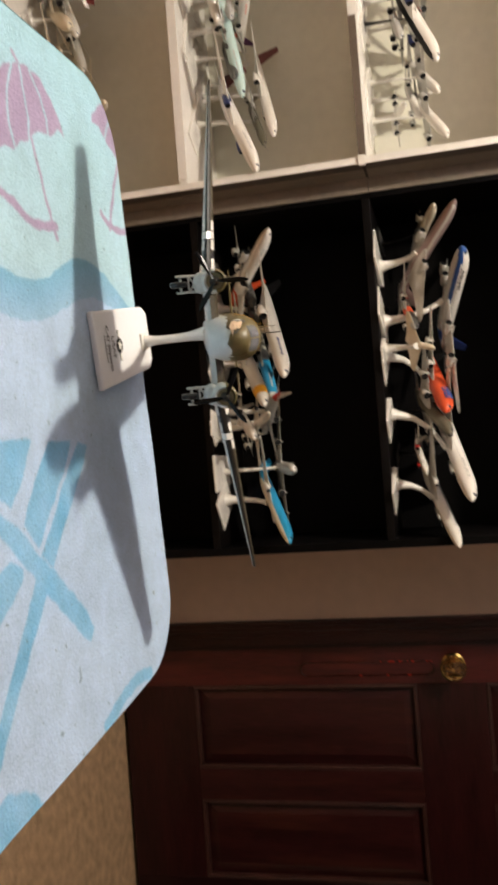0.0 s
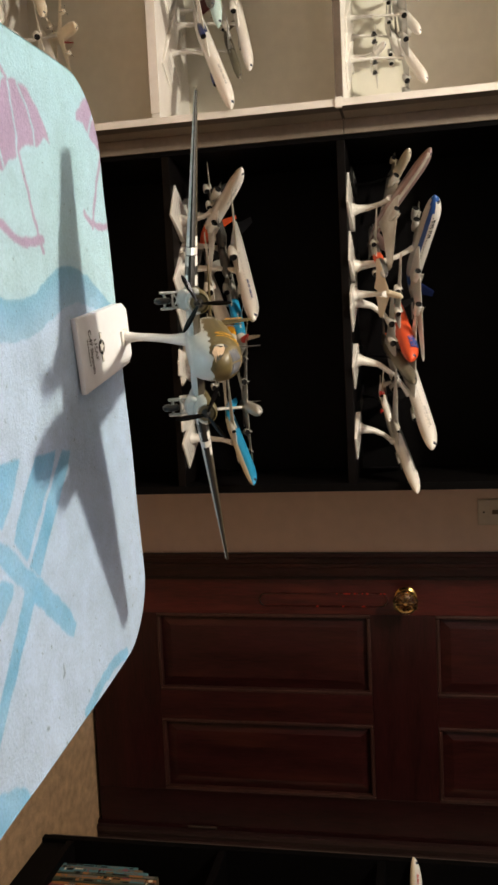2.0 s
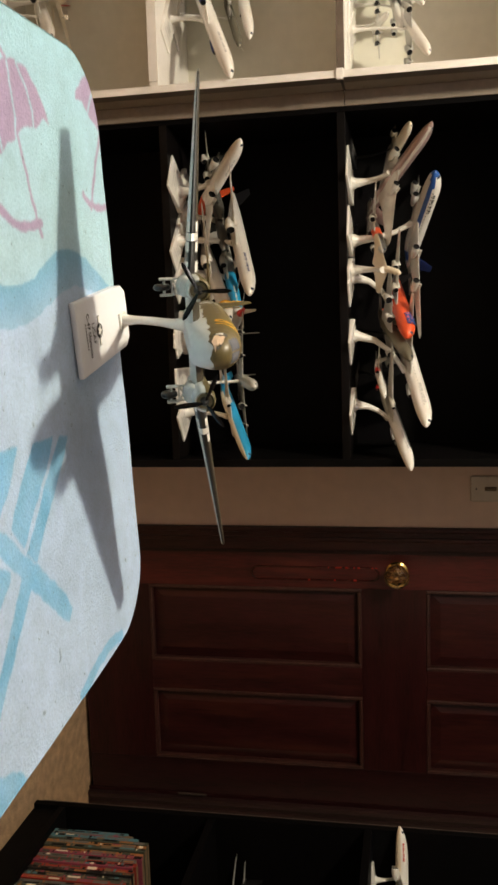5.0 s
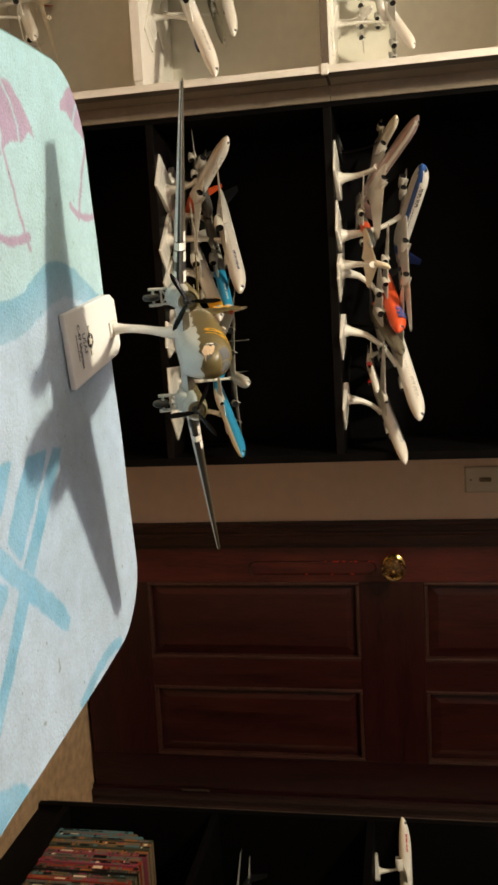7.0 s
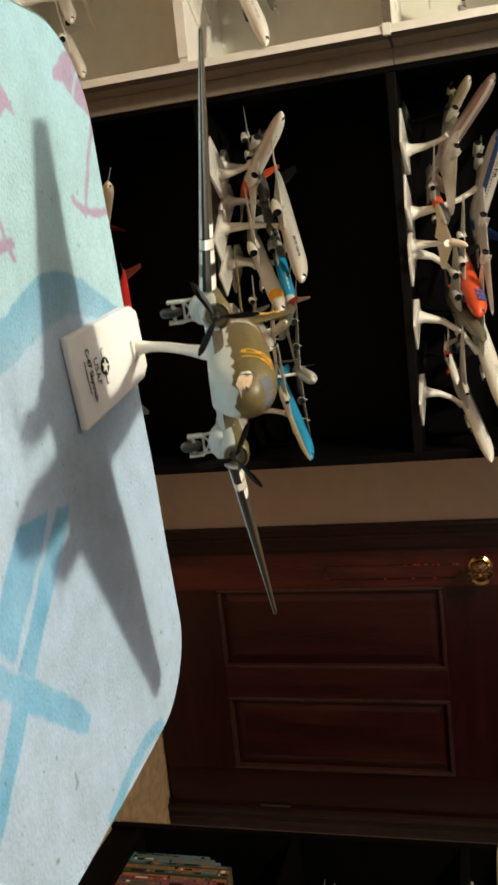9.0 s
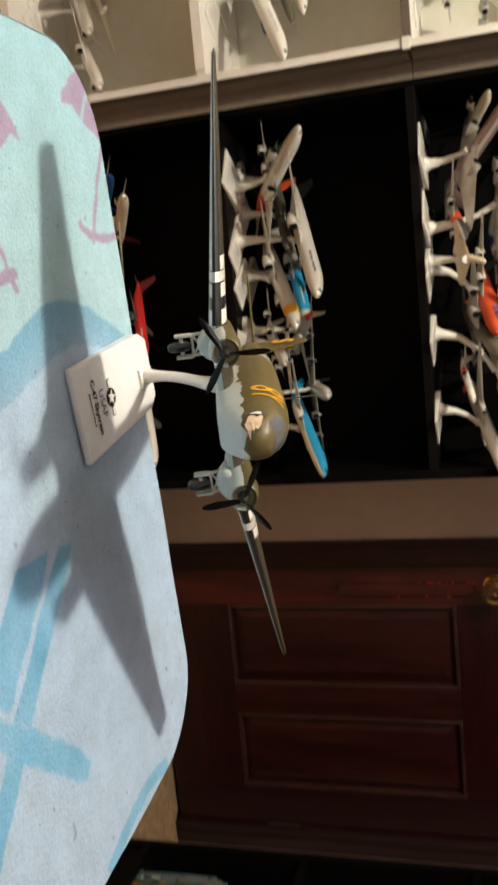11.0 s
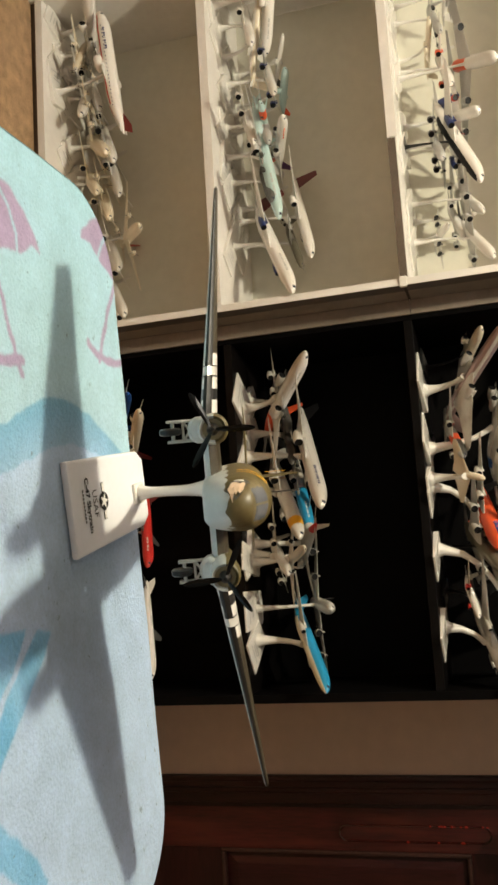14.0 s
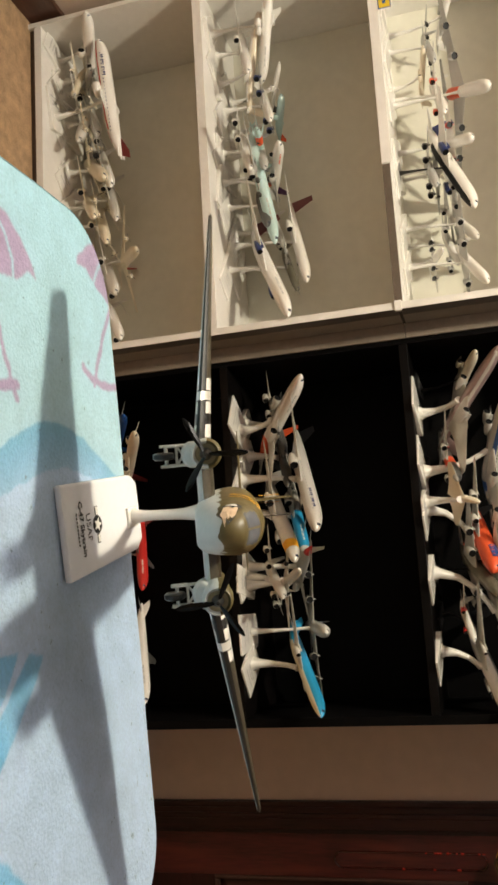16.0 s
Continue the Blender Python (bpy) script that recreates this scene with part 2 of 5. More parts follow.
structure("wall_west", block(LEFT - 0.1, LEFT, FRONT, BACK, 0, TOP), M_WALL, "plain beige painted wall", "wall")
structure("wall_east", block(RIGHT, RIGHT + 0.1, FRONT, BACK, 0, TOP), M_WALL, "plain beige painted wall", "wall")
structure("wall_south", block(LEFT - 0.1, RIGHT + 0.1, FRONT - 0.1, FRONT, 0, TOP), M_COOLFILL, "unseen wall tinted blue-grey to cool the shadows", "wall")
structure("baseboard", block(LEFT, LEFT + 0.015, FRONT, BACK, 0, 0.09, 0.003), M_BASEB, "dark-stained wooden baseboard", "baseboard")
structure("baseboard", block(LEFT + 0.015, -0.08, BACK - 0.015, BACK, 0, 0.055, 0.003), M_BASEB, "dark-stained wooden baseboard", "baseboard")


def casing_profile(bm, x0, x1, z0, z1, out=0.018):
    """A moulded casing strip: flat, a bead at the outside and a step at the inside."""
    block(x0, x1, BACK - out * 0.6, BACK + 0.003, z0, z1, 0.002, bm)
    w = x1 - x0
    block(x0 + 0.0005, x0 + 0.22 * w, BACK - out, BACK - 0.001, z0 + 0.001, z1 - 0.001, 0.004, bm)
    block(x0 + 0.42 * w, x0 + 0.62 * w, BACK - out * 0.85, BACK - 0.001, z0 + 0.001, z1 - 0.001, 0.003, bm)
    return bm


structure("door_trim", casing_profile(bmesh.new(), -0.080, -0.012, 0, DOOR_H + 0.08), M_DOOR, "dark mahogany door casing", "trim")
structure("door_trim", casing_profile(bmesh.new(), DOOR_W + 0.0095, DOOR_W + 0.080, 0, DOOR_H + 0.08), M_DUSTY, "dark mahogany door casing", "trim")
structure("door_trim", block(-0.012, DOOR_W + 0.012, BACK - 0.014, BACK, DOOR_H + 0.012, DOOR_H + 0.08, 0.003), M_DOORX, "dark mahogany head casing", "trim")

for x0, x1 in ((-0.0118, -0.0003), (DOOR_W + 0.0003, DOOR_W + 0.0094)):
    structure("door_jamb", block(x0, x1, BACK + 0.0005, BACK + 0.06, 0, DOOR_H + 0.012), M_DOORDIM, "dark mahogany door jamb", "trim")
structure("door_jamb", block(-0.0012, DOOR_W + 0.0012, BACK + 0.0005, BACK + 0.06, DOOR_H + 0.0012, DOOR_H + 0.0118), M_DOORX, "dark mahogany door jamb", "trim")


def door():
    d = thing("door_1", "closed dark mahogany six-panel door with brass knob", "door", kind="structure")
    f0, b = 0.004, 0.042
    stiles = [(0.0, 0.103), (0.340, 0.428), (0.652, DOOR_W)]
    rails = [(0.012, 0.225), (0.858, 1.040), (1.56, 1.66), (1.93, DOOR_H)]
    for i, (x0, x1) in enumerate(stiles):
        if i == 1:
            for z0, z1 in ((0.225, 0.858), (1.040, 1.56), (1.66, 1.93)):
                part("stile", block(x0, x1, f0, b, z0, z1, 0.0015), M_DOOR, d)
        else:
            part("stile", block(x0, x1, f0, b, 0.012, DOOR_H, 0.0015), M_DOORDIM if i == 2 else M_LITSTILE, d)
    for z0, z1 in rails:
        part("rail", block(0.103, 0.652, f0, b, z0, z1, 0.0015), M_DOORX, d)
    for x0, x1 in ((0.103, 0.340), (0.428, 0.652)):
        for z0, z1 in ((0.225, 0.858), (1.040, 1.56), (1.66, 1.93)):
            bm = block(x0, x1, 0.020, 0.034, z0, z1)
            # raised field with a sloping border
            s, r = 0.040, 0.012
            loft([[(x0 + r, 0.020, z0 + r), (x1 - r, 0.020, z0 + r), (x1 - r, 0.020, z1 - r), (x0 + r, 0.020, z1 - r)],
                  [(x0 + s, 0.0135, z0 + s), (x1 - s, 0.0135, z0 + s), (x1 - s, 0.0135, z1 - s), (x0 + s, 0.0135, z1 - s)]], bm)
            pn = part("panel", bm, M_DOOR, d)
            bead = bmesh.new()
            for a0, a1, c0, c1 in ((x0, x0 + 0.011, z0, z1), (x1 - 0.011, x1, z0, z1), (x0 + 0.011, x1 - 0.011, z0, z0 + 0.011), (x0 + 0.011, x1 - 0.011, z1 - 0.011, z1)):
                block(a0, a1, 0.0025, 0.021, c0, c1, 0.004, bead)
            part("moulding", bead, M_BEAD, d)
    prof = [(0.004, 0.030), (-0.004, 0.031), (-0.008, 0.025), (-0.011, 0.0125), (-0.029, 0.0115), (-0.033, 0.012)]
    bm = loft([ring_y(y, 0.050, 0.96, r, r, 24) for y, r in prof])
    # brass star inside the glass
    star = []
    for y, r in ((-0.034, 0.012), (-0.046, 0.0215), (-0.056, 0.0205), (-0.066, 0.005)):
        star.append([(0.050 + r * w * math.cos(a), y, 0.96 + r * w * math.sin(a)) for a, w in ((2 * math.pi * i / 16, 0.66 if i % 2 else 1.0) for i in range(16))])
    loft(star, bm)
    knob = part("knob", bm, M_BRASS, d, "polished brass door knob")
    prof = [(-0.029, 0.0120), (-0.034, 0.0250), (-0.043, 0.0340), (-0.054, 0.0355), (-0.065, 0.0305), (-0.072, 0.0190), (-0.0735, 0.006)]
    part("knob_shell", loft([ring_y(y, 0.050, 0.96, r, r, 9) for y, r in prof]), M_CRYSTAL, knob, "clear faceted glass knob shell")
    loop = [(0.0600 + 0.0185 * math.cos(t), 0.0035, 0.725 + (0.165 if math.sin(t) > 0 else -0.165) + 0.0185 * math.sin(t)) for t in (2 * math.pi * (i + 0.5) / 24 for i in range(24))]
    part("carved_loop", tube(loop + loop[:1], 0.0026, 8), M_GLOSS, d, "glossy raised oval moulding", True)
    # small red blobs along the carving, added to stand for the lamp's glints
    random.seed(11)
    for i in range(16):
        x, z = 0.0600 + random.choice((-0.0185, 0.0185)), 0.905 - 0.25 * random.random() ** 1.7
        r = random.uniform(0.0016, 0.0036)
        part("red_glint", loft([ring_y(0.0020 - r * math.cos(t) * 0.8, x, z, r * math.sin(t) + 1e-5, 1.3 * r * math.sin(t) + 1e-5, 12) for t in (0.05, 0.35, 0.65, 0.95, 1.25, 1.5)]), M_GLINT, d, "", True)
    for z in (0.29, 1.72):
        part("hinge", tube([(DOOR_W + 0.002, -0.003, z), (DOOR_W + 0.002, -0.003, z + 0.089)], 0.0042, 10), M_HINGE, d, "tarnished metal hinge barrel")
    return d


door()
plate = thing("light_switch", "ivory plastic light switch plate on the beige wall", "switch")
part("plate", block(-0.227, -0.155, BACK - 0.0075, BACK, 1.160, 1.278, 0.005), M_PLATE, plate)
part("slot", block(-0.197, -0.185, BACK - 0.0088, BACK - 0.006, 1.198, 1.230, 0.001), M_WORN, plate)
part("toggle", block(-0.195, -0.187, BACK - 0.017, BACK - 0.008, 1.208, 1.222, 0.002), M_WORN, plate)
for z in (1.176, 1.262):
    part("screw", tube([(-0.191, BACK - 0.0066, z), (-0.191, BACK - 0.0082, z)], 0.0026, 10), M_SLOT, plate)


# ---- bookcases ----
def bookcase(name, label, m, back_m, x0, x1, y0, y1, top, shelves, t=0.019, along="x", shelf_m=None, board=0.019, plinth_m=None):
    """Upright bookcase between two corners; shelves gives the heights of the shelves' top faces."""
    c = thing(name, label, "bookcase")
    if along == "x":
        part("side", block(x0, x0 + board, y0, y1, 0, top, 0.0012), m, c)
        part("side", block(x1 - board, x1, y0, y1, 0, top, 0.0012), m, c)
        part("back", block(x0 + board, x1 - board, y1 - 0.006, y1, 0.02, top - 0.002), back_m, c)
        part("top", block(x0 + board, x1 - board, y0, y1 - 0.006, top - t, top, 0.0012), m, c)
        part("plinth", block(x0 + board, x1 - board, y0 + 0.012, y0 + 0.026, 0, shelves[0] - t), plinth_m or m, c)
        for z in shelves:
            part("shelf", block(x0 + board, x1 - board, y0 + 0.002, y1 - 0.006, z - t, z, 0.0012), shelf_m or m, c)
    else:
        part("side", block(x0, x1, y0, y0 + t, 0, top, 0.0012), m, c)
        part("side", block(x0, x1, y1 - t, y1, 0, top, 0.0012), m, c)
        part("back", block(x1 - 0.006, x1, y0 + t, y1 - t, 0.02, top - 0.002), back_m, c)
        part("top", block(x0, x1 - 0.006, y0 + t, y1 - t, top - t, top, 0.0012), m, c)
        part("plinth", block(x0 + 0.012, x0 + 0.026, y0 + t, y1 - t, 0, shelves[0] - t), m, c)
        for z in shelves:
            part("shelf", block(x0 + 0.002, x1 - 0.006, y0 + t, y1 - t, z - t, z, 0.0012), m, c)
    return c


WF, BF = -0.478, -0.360
bookcase("white_bookcase", "tall white laminate bookcase full of model aircraft", M_WHITE, M_WBACK, -2.052, -1.173, WF, -0.19, 2.02, [0.035, 0.458, 0.872, 1.29, 1.66], board=0.012, plinth_m=M_EDGE)
bookcase("black_bookcase", "tall black laminate bookcase full of model aircraft", M_BLACK, M_BLACK, -1.145, -0.310, BF, -0.06, 2.02, [0.03, 0.440, 0.860, 1.28, 1.66], shelf_m=M_BSHELF)
bookcase("black_bookcase", "tall black laminate bookcase holding books and models", M_BLACK, M_BLACK, 0.600, 0.846, -1.20, -0.365, 2.02, [0.09, 0.50, 0.90, 1.30, 1.66], along="y")
pair = [o for o in scene.objects if o.name.startswith("black_bookcase")]
part("side_board", block(-1.1500, -1.1453, BF + 0.001, -0.062, 0.002, 2.018, 0.0006), M_WORNLIT, pair[0], "scuffed dark outer board")
worn = pair[-1]
# pale band painted in for the light that this corner catches
part("lit_edge_band", block(0.5985, 0.6022, -0.3665, -0.3642, 0.02, 2.0, 0.0008), M_WORNLIT, worn, "edge of the side board, paled where it catches light")

# strips on the white bookcase's shelf edges, and a small sticker
for x0, x1, z in ((-2.033, -1.50, 0.872), (-2.033, -1.194, 0.458)):
    tagged(part("shelf_strip", block(x0, x1, WF - 0.0015, WF + 0.0015, z - 0.0195, z + 0.0015, 0.0006), M_WHITE), "white plastic strip along a bookcase shelf edge", "shelf strip")
tagged(part("shelf_strip", block(-1.498, -1.187, WF - 0.0005, WF + 0.0015, 0.8528, 0.8690, 0.0004), M_EDGE), "bare brown edge strip of a bookcase shelf", "shelf strip")
sticker = thing("sticker", "small yellow and blue sticker on the shelf edge", "sticker")
part("sheet", block(-1.900, -1.863, WF - 0.0022, WF - 0.0016, 0.872, 0.906), P_WHITE, sticker)
part("print", block(-1.8975, -1.8655, WF - 0.0026, WF - 0.0022, 0.8745, 0.9035), P_BLUE, sticker)
part("print", block(-1.8955, -1.8675, WF - 0.0030, WF - 0.0026, 0.8770, 0.9015), P_YELLOW, sticker)
part("print", block(-1.885, -1.877, WF - 0.0034, WF - 0.0030, 0.885, 0.892), P_BLUE, sticker)
# outer boards of the two stacked units, with a dark seam between them
case = [o for o in scene.objects if o.name.startswith("white_bookcase")][0]
# side shading is in the colours: dark by the lip, added tan strip behind
for z0, z1 in ((0.002, 0.8590), (0.8606, 2.018)):
    part("side_board", block(-1.1732, -1.1708, WF + 0.048, -0.192, z0, z1, 0.0006), M_TAUPE, case, "taupe laminate outer board")
    part("shade_board", block(-1.1732, -1.1710, WF + 0.004, WF + 0.0475, z0, z1, 0.0006), M_SHADE, case, "front strip of the outer board, darkened for shade")
    part("filler_strip", block(-1.1705, -1.1370, BF - 0.007, BF - 0.0008, z0, z1, 0.0015), M_TAN, case, "added tan strip for the pale end of the side's shading")
tagged(part("seam_strip", block(-1.1728, -1.1698, WF + 0.006, BF - 0.008, 0.8572, 0.8634, 0.0008), M_SLOT), "dark strip over the seam between stacked bookcase units", "seam strip")
# white front lip of the outer board, and a white clip over the seam
part("front_lip", block(-1.1732, -1.1690, WF - 0.0012, WF + 0.0010, 0.001, 2.019, 0.0006), M_WHITE, case)
clip = thing("corner_clip", "small white plastic clip over the bookcase corner", "clip")
part("front_plate", block(-1.1880, -1.1655, WF - 0.0042, WF - 0.0014, 0.8510, 0.8670, 0.0012), M_WHITE, clip)
part("side_plate", block(-1.1684, -1.1655, WF - 0.0012, WF + 0.0060, 0.8520, 0.8660, 0.0008), M_WHITE, clip)


# ---- ironing board with its printed cover ----
CLOTH_Z = 0.742


def inside(poly, x, y):
    """Which of the points lie inside the polygon."""
    hit = np.zeros(x.shape, bool)
    for (ax, ay), (bx, by) in zip(poly, poly[1:] + poly[:1]):
        cross = ((ay > y) != (by > y)) & (x < (bx - ax) * (y - ay) / (by - ay + 1e-12) + ax)
        hit ^= cross
    return hit


def near_line(pts, x, y, width):
    d = np.full(x.shape, 9.0)
    for (ax, ay), (bx, by) in zip(pts, pts[1:]):
        t = np.clip(((x - ax) * (bx - ax) + (y - ay) * (by - ay)) / ((bx - ax) ** 2 + (by - ay) ** 2), 0, 1)
        d = np.minimum(d, np.hypot(x - ax - t * (bx - ax), y - ay - t * (by - ay)))
    return d < width


PARASOL = [(-0.83, -1.852), (-0.836, -1.833), (-0.834, -1.814), (-0.825, -1.799), (-0.813, -1.787), (-0.803, -1.78), (-0.806, -1.79), (-0.795, -1.804), (-0.795, -1.817), (-0.79, -1.828), (-0.78, -1.839), (-0.777, -1.851), (-0.767, -1.862), (-0.767, -1.872), (-0.758, -1.888), (-0.752, -1.915), (-0.783, -1.904), (-0.809, -1.884), (-0.823, -1.868)]
PARASOL_SMALL = [(-0.872, -1.679), (-0.859, -1.699), (-0.842, -1.72), (-0.835, -1.721), (-0.839, -1.706), (-0.832, -1.699), (-0.83, -1.695), (-0.827, -1.684), (-0.821, -1.668), (-0.832, -1.653), (-0.851, -1.652), (-0.868, -1.662)]
WAVE_TOP = [(-2.05, -0.7), (-1.95, -0.694), (-1.891, -0.683), (-1.875, -0.682), (-1.86, -0.681), (-1.842, -0.683), (-1.823, -0.688), (-1.804, -0.7), (-1.784, -0.709), (-1.765, -0.714), (-1.744, -0.714), (-1.721, -0.71), (-1.699, -0.701), (-1.666, -0.69), (-1.599, -0.66)]
WAVE_LOW = [(-2.053, -0.669), (-1.899, -0.654), (-1.88, -0.652), (-1.86, -0.652), (-1.836, -0.656), (-1.816, -0.663), (-1.796, -0.671), (-1.776, -0.679), (-1.742, -0.687), (-1.698, -0.681), (-1.659, -0.663), (-1.599, -0.634)]
CHAIR_A = [(-0.546, -1.938), (-0.527, -1.912), (-0.516, -1.89), (-0.496, -1.866), (-0.482, -1.844), (-0.465, -1.823), (-0.447, -1.8), (-0.432, -1.788), (-0.423, -1.794), (-0.43, -1.808), (-0.453, -1.837), (-0.47, -1.861), (-0.485, -1.877), (-0.499, -1.895), (-0.514, -1.914), (-0.53, -1.941)]
CHAIR_B = [(-0.571, -1.794), (-0.568, -1.777), (-0.544, -1.794), (-0.525, -1.812), (-0.506, -1.83), (-0.485, -1.847), (-0.495, -1.863), (-0.513, -1.845), (-0.533, -1.828), (-0.551, -1.813)]
CHAIR_C = [(-0.482, -1.872), (-0.47, -1.858), (-0.453, -1.871), (-0.432, -1.89), (-0.4, -1.917), (-0.372, -1.937), (-0.338, -1.984), (-0.368, -1.998), (-0.38, -1.957), (-0.405, -1.93), (-0.438, -1.905), (-0.459, -1.887)]
CHAIR_D = [(-0.574, -1.934), (-0.572, -1.905), (-0.573, -1.866), (-0.549, -1.88), (-0.529, -1.898), (-0.536, -1.912), (-0.547, -1.934)]
CHAIR_E = [(-0.571, -1.842), (-0.572, -1.827), (-0.572, -1.805), (-0.548, -1.821), (-0.525, -1.843), (-0.5, -1.865), (-0.518, -1.883), (-0.544, -1.865)]
CHAIR_F = [(-0.487, -1.94), (-0.491, -1.918), (-0.497, -1.903), (-0.49, -1.888), (-0.481, -1.891), (-0.471, -1.906), (-0.46, -1.923), (-0.455, -1.946)]
SHELL_A = [(-0.37, -1.679), (-0.373, -1.71), (-0.368, -1.739), (-0.361, -1.761), (-0.355, -1.778)]
SHELL_B = [(-0.335, -1.880), (-0.352, -1.895), (-0.362, -1.925), (-0.355, -1.96), (-0.32, -1.96), (-0.335, -1.93)]


def cloth_colours(x, y):
    """The printed pattern of the cover: parasols, waves, folding chairs and shells."""
    wob = np.array([noise.noise((a * 90, b * 90, 0)) for a, b in zip(x, y)]) * 0.0016
    wide = np.array([noise.noise((a * 9, b * 9, 3)) for a, b in zip(x, y)])
    # uneven ink: darker and greener where it pooled
    wash = np.array([noise.noise((a * 38, b * 38, 8)) for a, b in zip(x, y)])[:, None] * np.array((0.34, 0.14, 0.08))
    px, py = x + wob, y + np.roll(wob, 7)
    aqua, pale, blue, mid, plum = (np.array(c) for c in ((0.33, 0.548, 0.645), (0.400, 0.535, 0.712), (0.175, 0.385, 0.555), (0.20, 0.44, 0.67), (0.34, 0.28, 0.42)))
    top = np.interp(py, *np.array(WAVE_TOP).T)
    low = np.interp(py, *np.array(WAVE_LOW).T)
    deep = np.clip((low - px) / 0.028, 0, 1)[:, None] * 0.4 + 0.6
    out = np.where((px < top)[:, None], aqua, np.where((px < low)[:, None], blue * deep + pale * (1 - deep), pale))
    fade = np.clip((px + 0.86) / 0.15, 0, 1)[:, None] * (px < top)[:, None]
    out = out * (1 - 0.35 * fade) + 0.35 * fade * np.array((0.45, 0.60, 0.655))
    for shape in (CHAIR_A, CHAIR_B, CHAIR_C, CHAIR_D, CHAIR_E, CHAIR_F, SHELL_B):
        hit = inside(shape, px, py)
        out[hit] = mid * (1 + wash[hit])
    out[near_line(SHELL_A, px, py, 0.0055)] = mid
    ribs = near_line([(-0.828, -1.856), (-0.804, -1.865), (-0.785, -1.866), (-0.771, -1.86)], px, py, 0.0013)
    ribs |= near_line([(-0.833, -1.845), (-0.816, -1.84), (-0.797, -1.837), (-0.781, -1.837)], px, py, 0.0012) | near_line([(-0.835, -1.83), (-0.821, -1.816), (-0.806, -1.808), (-0.796, -1.807)], px, py, 0.0012)
    ribs |= near_line([(-0.863, -1.672), (-0.844, -1.687), (-0.831, -1.694)], px, py, 0.0013)
    purple = (inside(PARASOL, px, py) | inside(PARASOL_SMALL, px, py)) & ~ribs
    purple |= near_line([(-0.783, -1.833), (-0.754, -1.822), (-0.728, -1.811), (-0.719, -1.805)], px, py, 0.0020) | near_line([(-0.838, -1.854), (-0.833, -1.846)], px, py, 0.0018)
    purple |= near_line([(-0.734, -1.898), (-0.733, -1.881), (-0.731, -1.866), (-0.724, -1.849), (-0.723, -1.831), (-0.729, -1.805)], px, py, 0.0034)
    purple |= near_line([(-0.823, -1.664), (-0.794, -1.68), (-0.764, -1.693), (-0.752, -1.697)], px, py, 0.0021) | near_line([(-0.762, -1.714), (-0.756, -1.701), (-0.755, -1.684), (-0.759, -1.653)], px, py, 0.0030)
    stain = near_line([(-0.409, -1.817), (-0.402, -1.816), (-0.4, -1.819)], px, py, 0.0012) | near_line([(-0.375, -1.853), (-0.373, -1.851)], px, py, 0.0012) | near_line([(-0.585, -1.84), (-0.583, -1.839)], px, py, 0.0010)
    out[stain] = out[stain] * 0.45
    out[purple] = plum
    return out * (1 + 0.07 * wide)[:, None]


def cloth_material():
    m = bpy.data.materials.new("printed_cotton")
    m.use_nodes = True
    n, l = m.node_tree.nodes, m.node_tree.links
    b = n["Principled BSDF"]
    b.inputs["Roughness"].default_value, b.inputs["Specular IOR Level"].default_value = 0.92, 0.15
    b.inputs["Sheen Weight"].default_value = 0.12
    attr, tc = n.new("ShaderNodeAttribute"), n.new("ShaderNodeTexCoord")
    attr.attribute_name = "print"
    fine, blotch, speck = n.new("ShaderNodeTexNoise"), n.new("ShaderNodeTexNoise"), n.new("ShaderNodeTexNoise")
    for node, sc, det in ((fine, 420, 3), (blotch, 44, 5), (speck, 160, 2)):
        node.inputs["Scale"].default_value, node.inputs["Detail"].default_value = sc, det
        l.new(tc.outputs["Object"], node.inputs["Vector"])
    add = n.new("ShaderNodeMath")
    add.operation = "ADD"
    l.new(fine.outputs["Fac"], add.inputs[0]), l.new(blotch.outputs["Fac"], add.inputs[1])
    rng = n.new("ShaderNodeMapRange")
    rng.inputs["From Min"].default_value, rng.inputs["From Max"].default_value = 0.6, 1.4
    rng.inputs["To Min"].default_value, rng.inputs["To Max"].default_value = 0.83, 1.13
    l.new(add.outputs[0], rng.inputs["Value"])
    mul = n.new("ShaderNodeMix")
    mul.data_type, mul.blend_type = "RGBA", "MULTIPLY"
    mul.inputs[0].default_value = 1
    l.new(attr.outputs["Color"], mul.inputs[6]), l.new(rng.outputs[0], mul.inputs[7])
    dirt = n.new("ShaderNodeMapRange")
    dirt.inputs["From Min"].default_value, dirt.inputs["From Max"].default_value = 0.700, 0.77
    dirt.inputs["To Min"].default_value, dirt.inputs["To Max"].default_value = 0.0, 0.55
    l.new(speck.outputs["Fac"], dirt.inputs["Value"])
    mix = n.new("ShaderNodeMix")
    mix.data_type = "RGBA"
    mix.inputs[7].default_value = (0.10, 0.12, 0.13, 1)
    l.new(dirt.outputs[0], mix.inputs[0]), l.new(mul.outputs[2], mix.inputs[6])
    l.new(mix.outputs[2], b.inputs["Base Color"])
    bp = n.new("ShaderNodeBump")
    bp.inputs["Strength"].default_value, bp.inputs["Distance"].default_value = 0.45, 0.0016
    l.new(add.outputs[0], bp.inputs["Height"]), l.new(bp.outputs[0], b.inputs["Normal"])
    return m


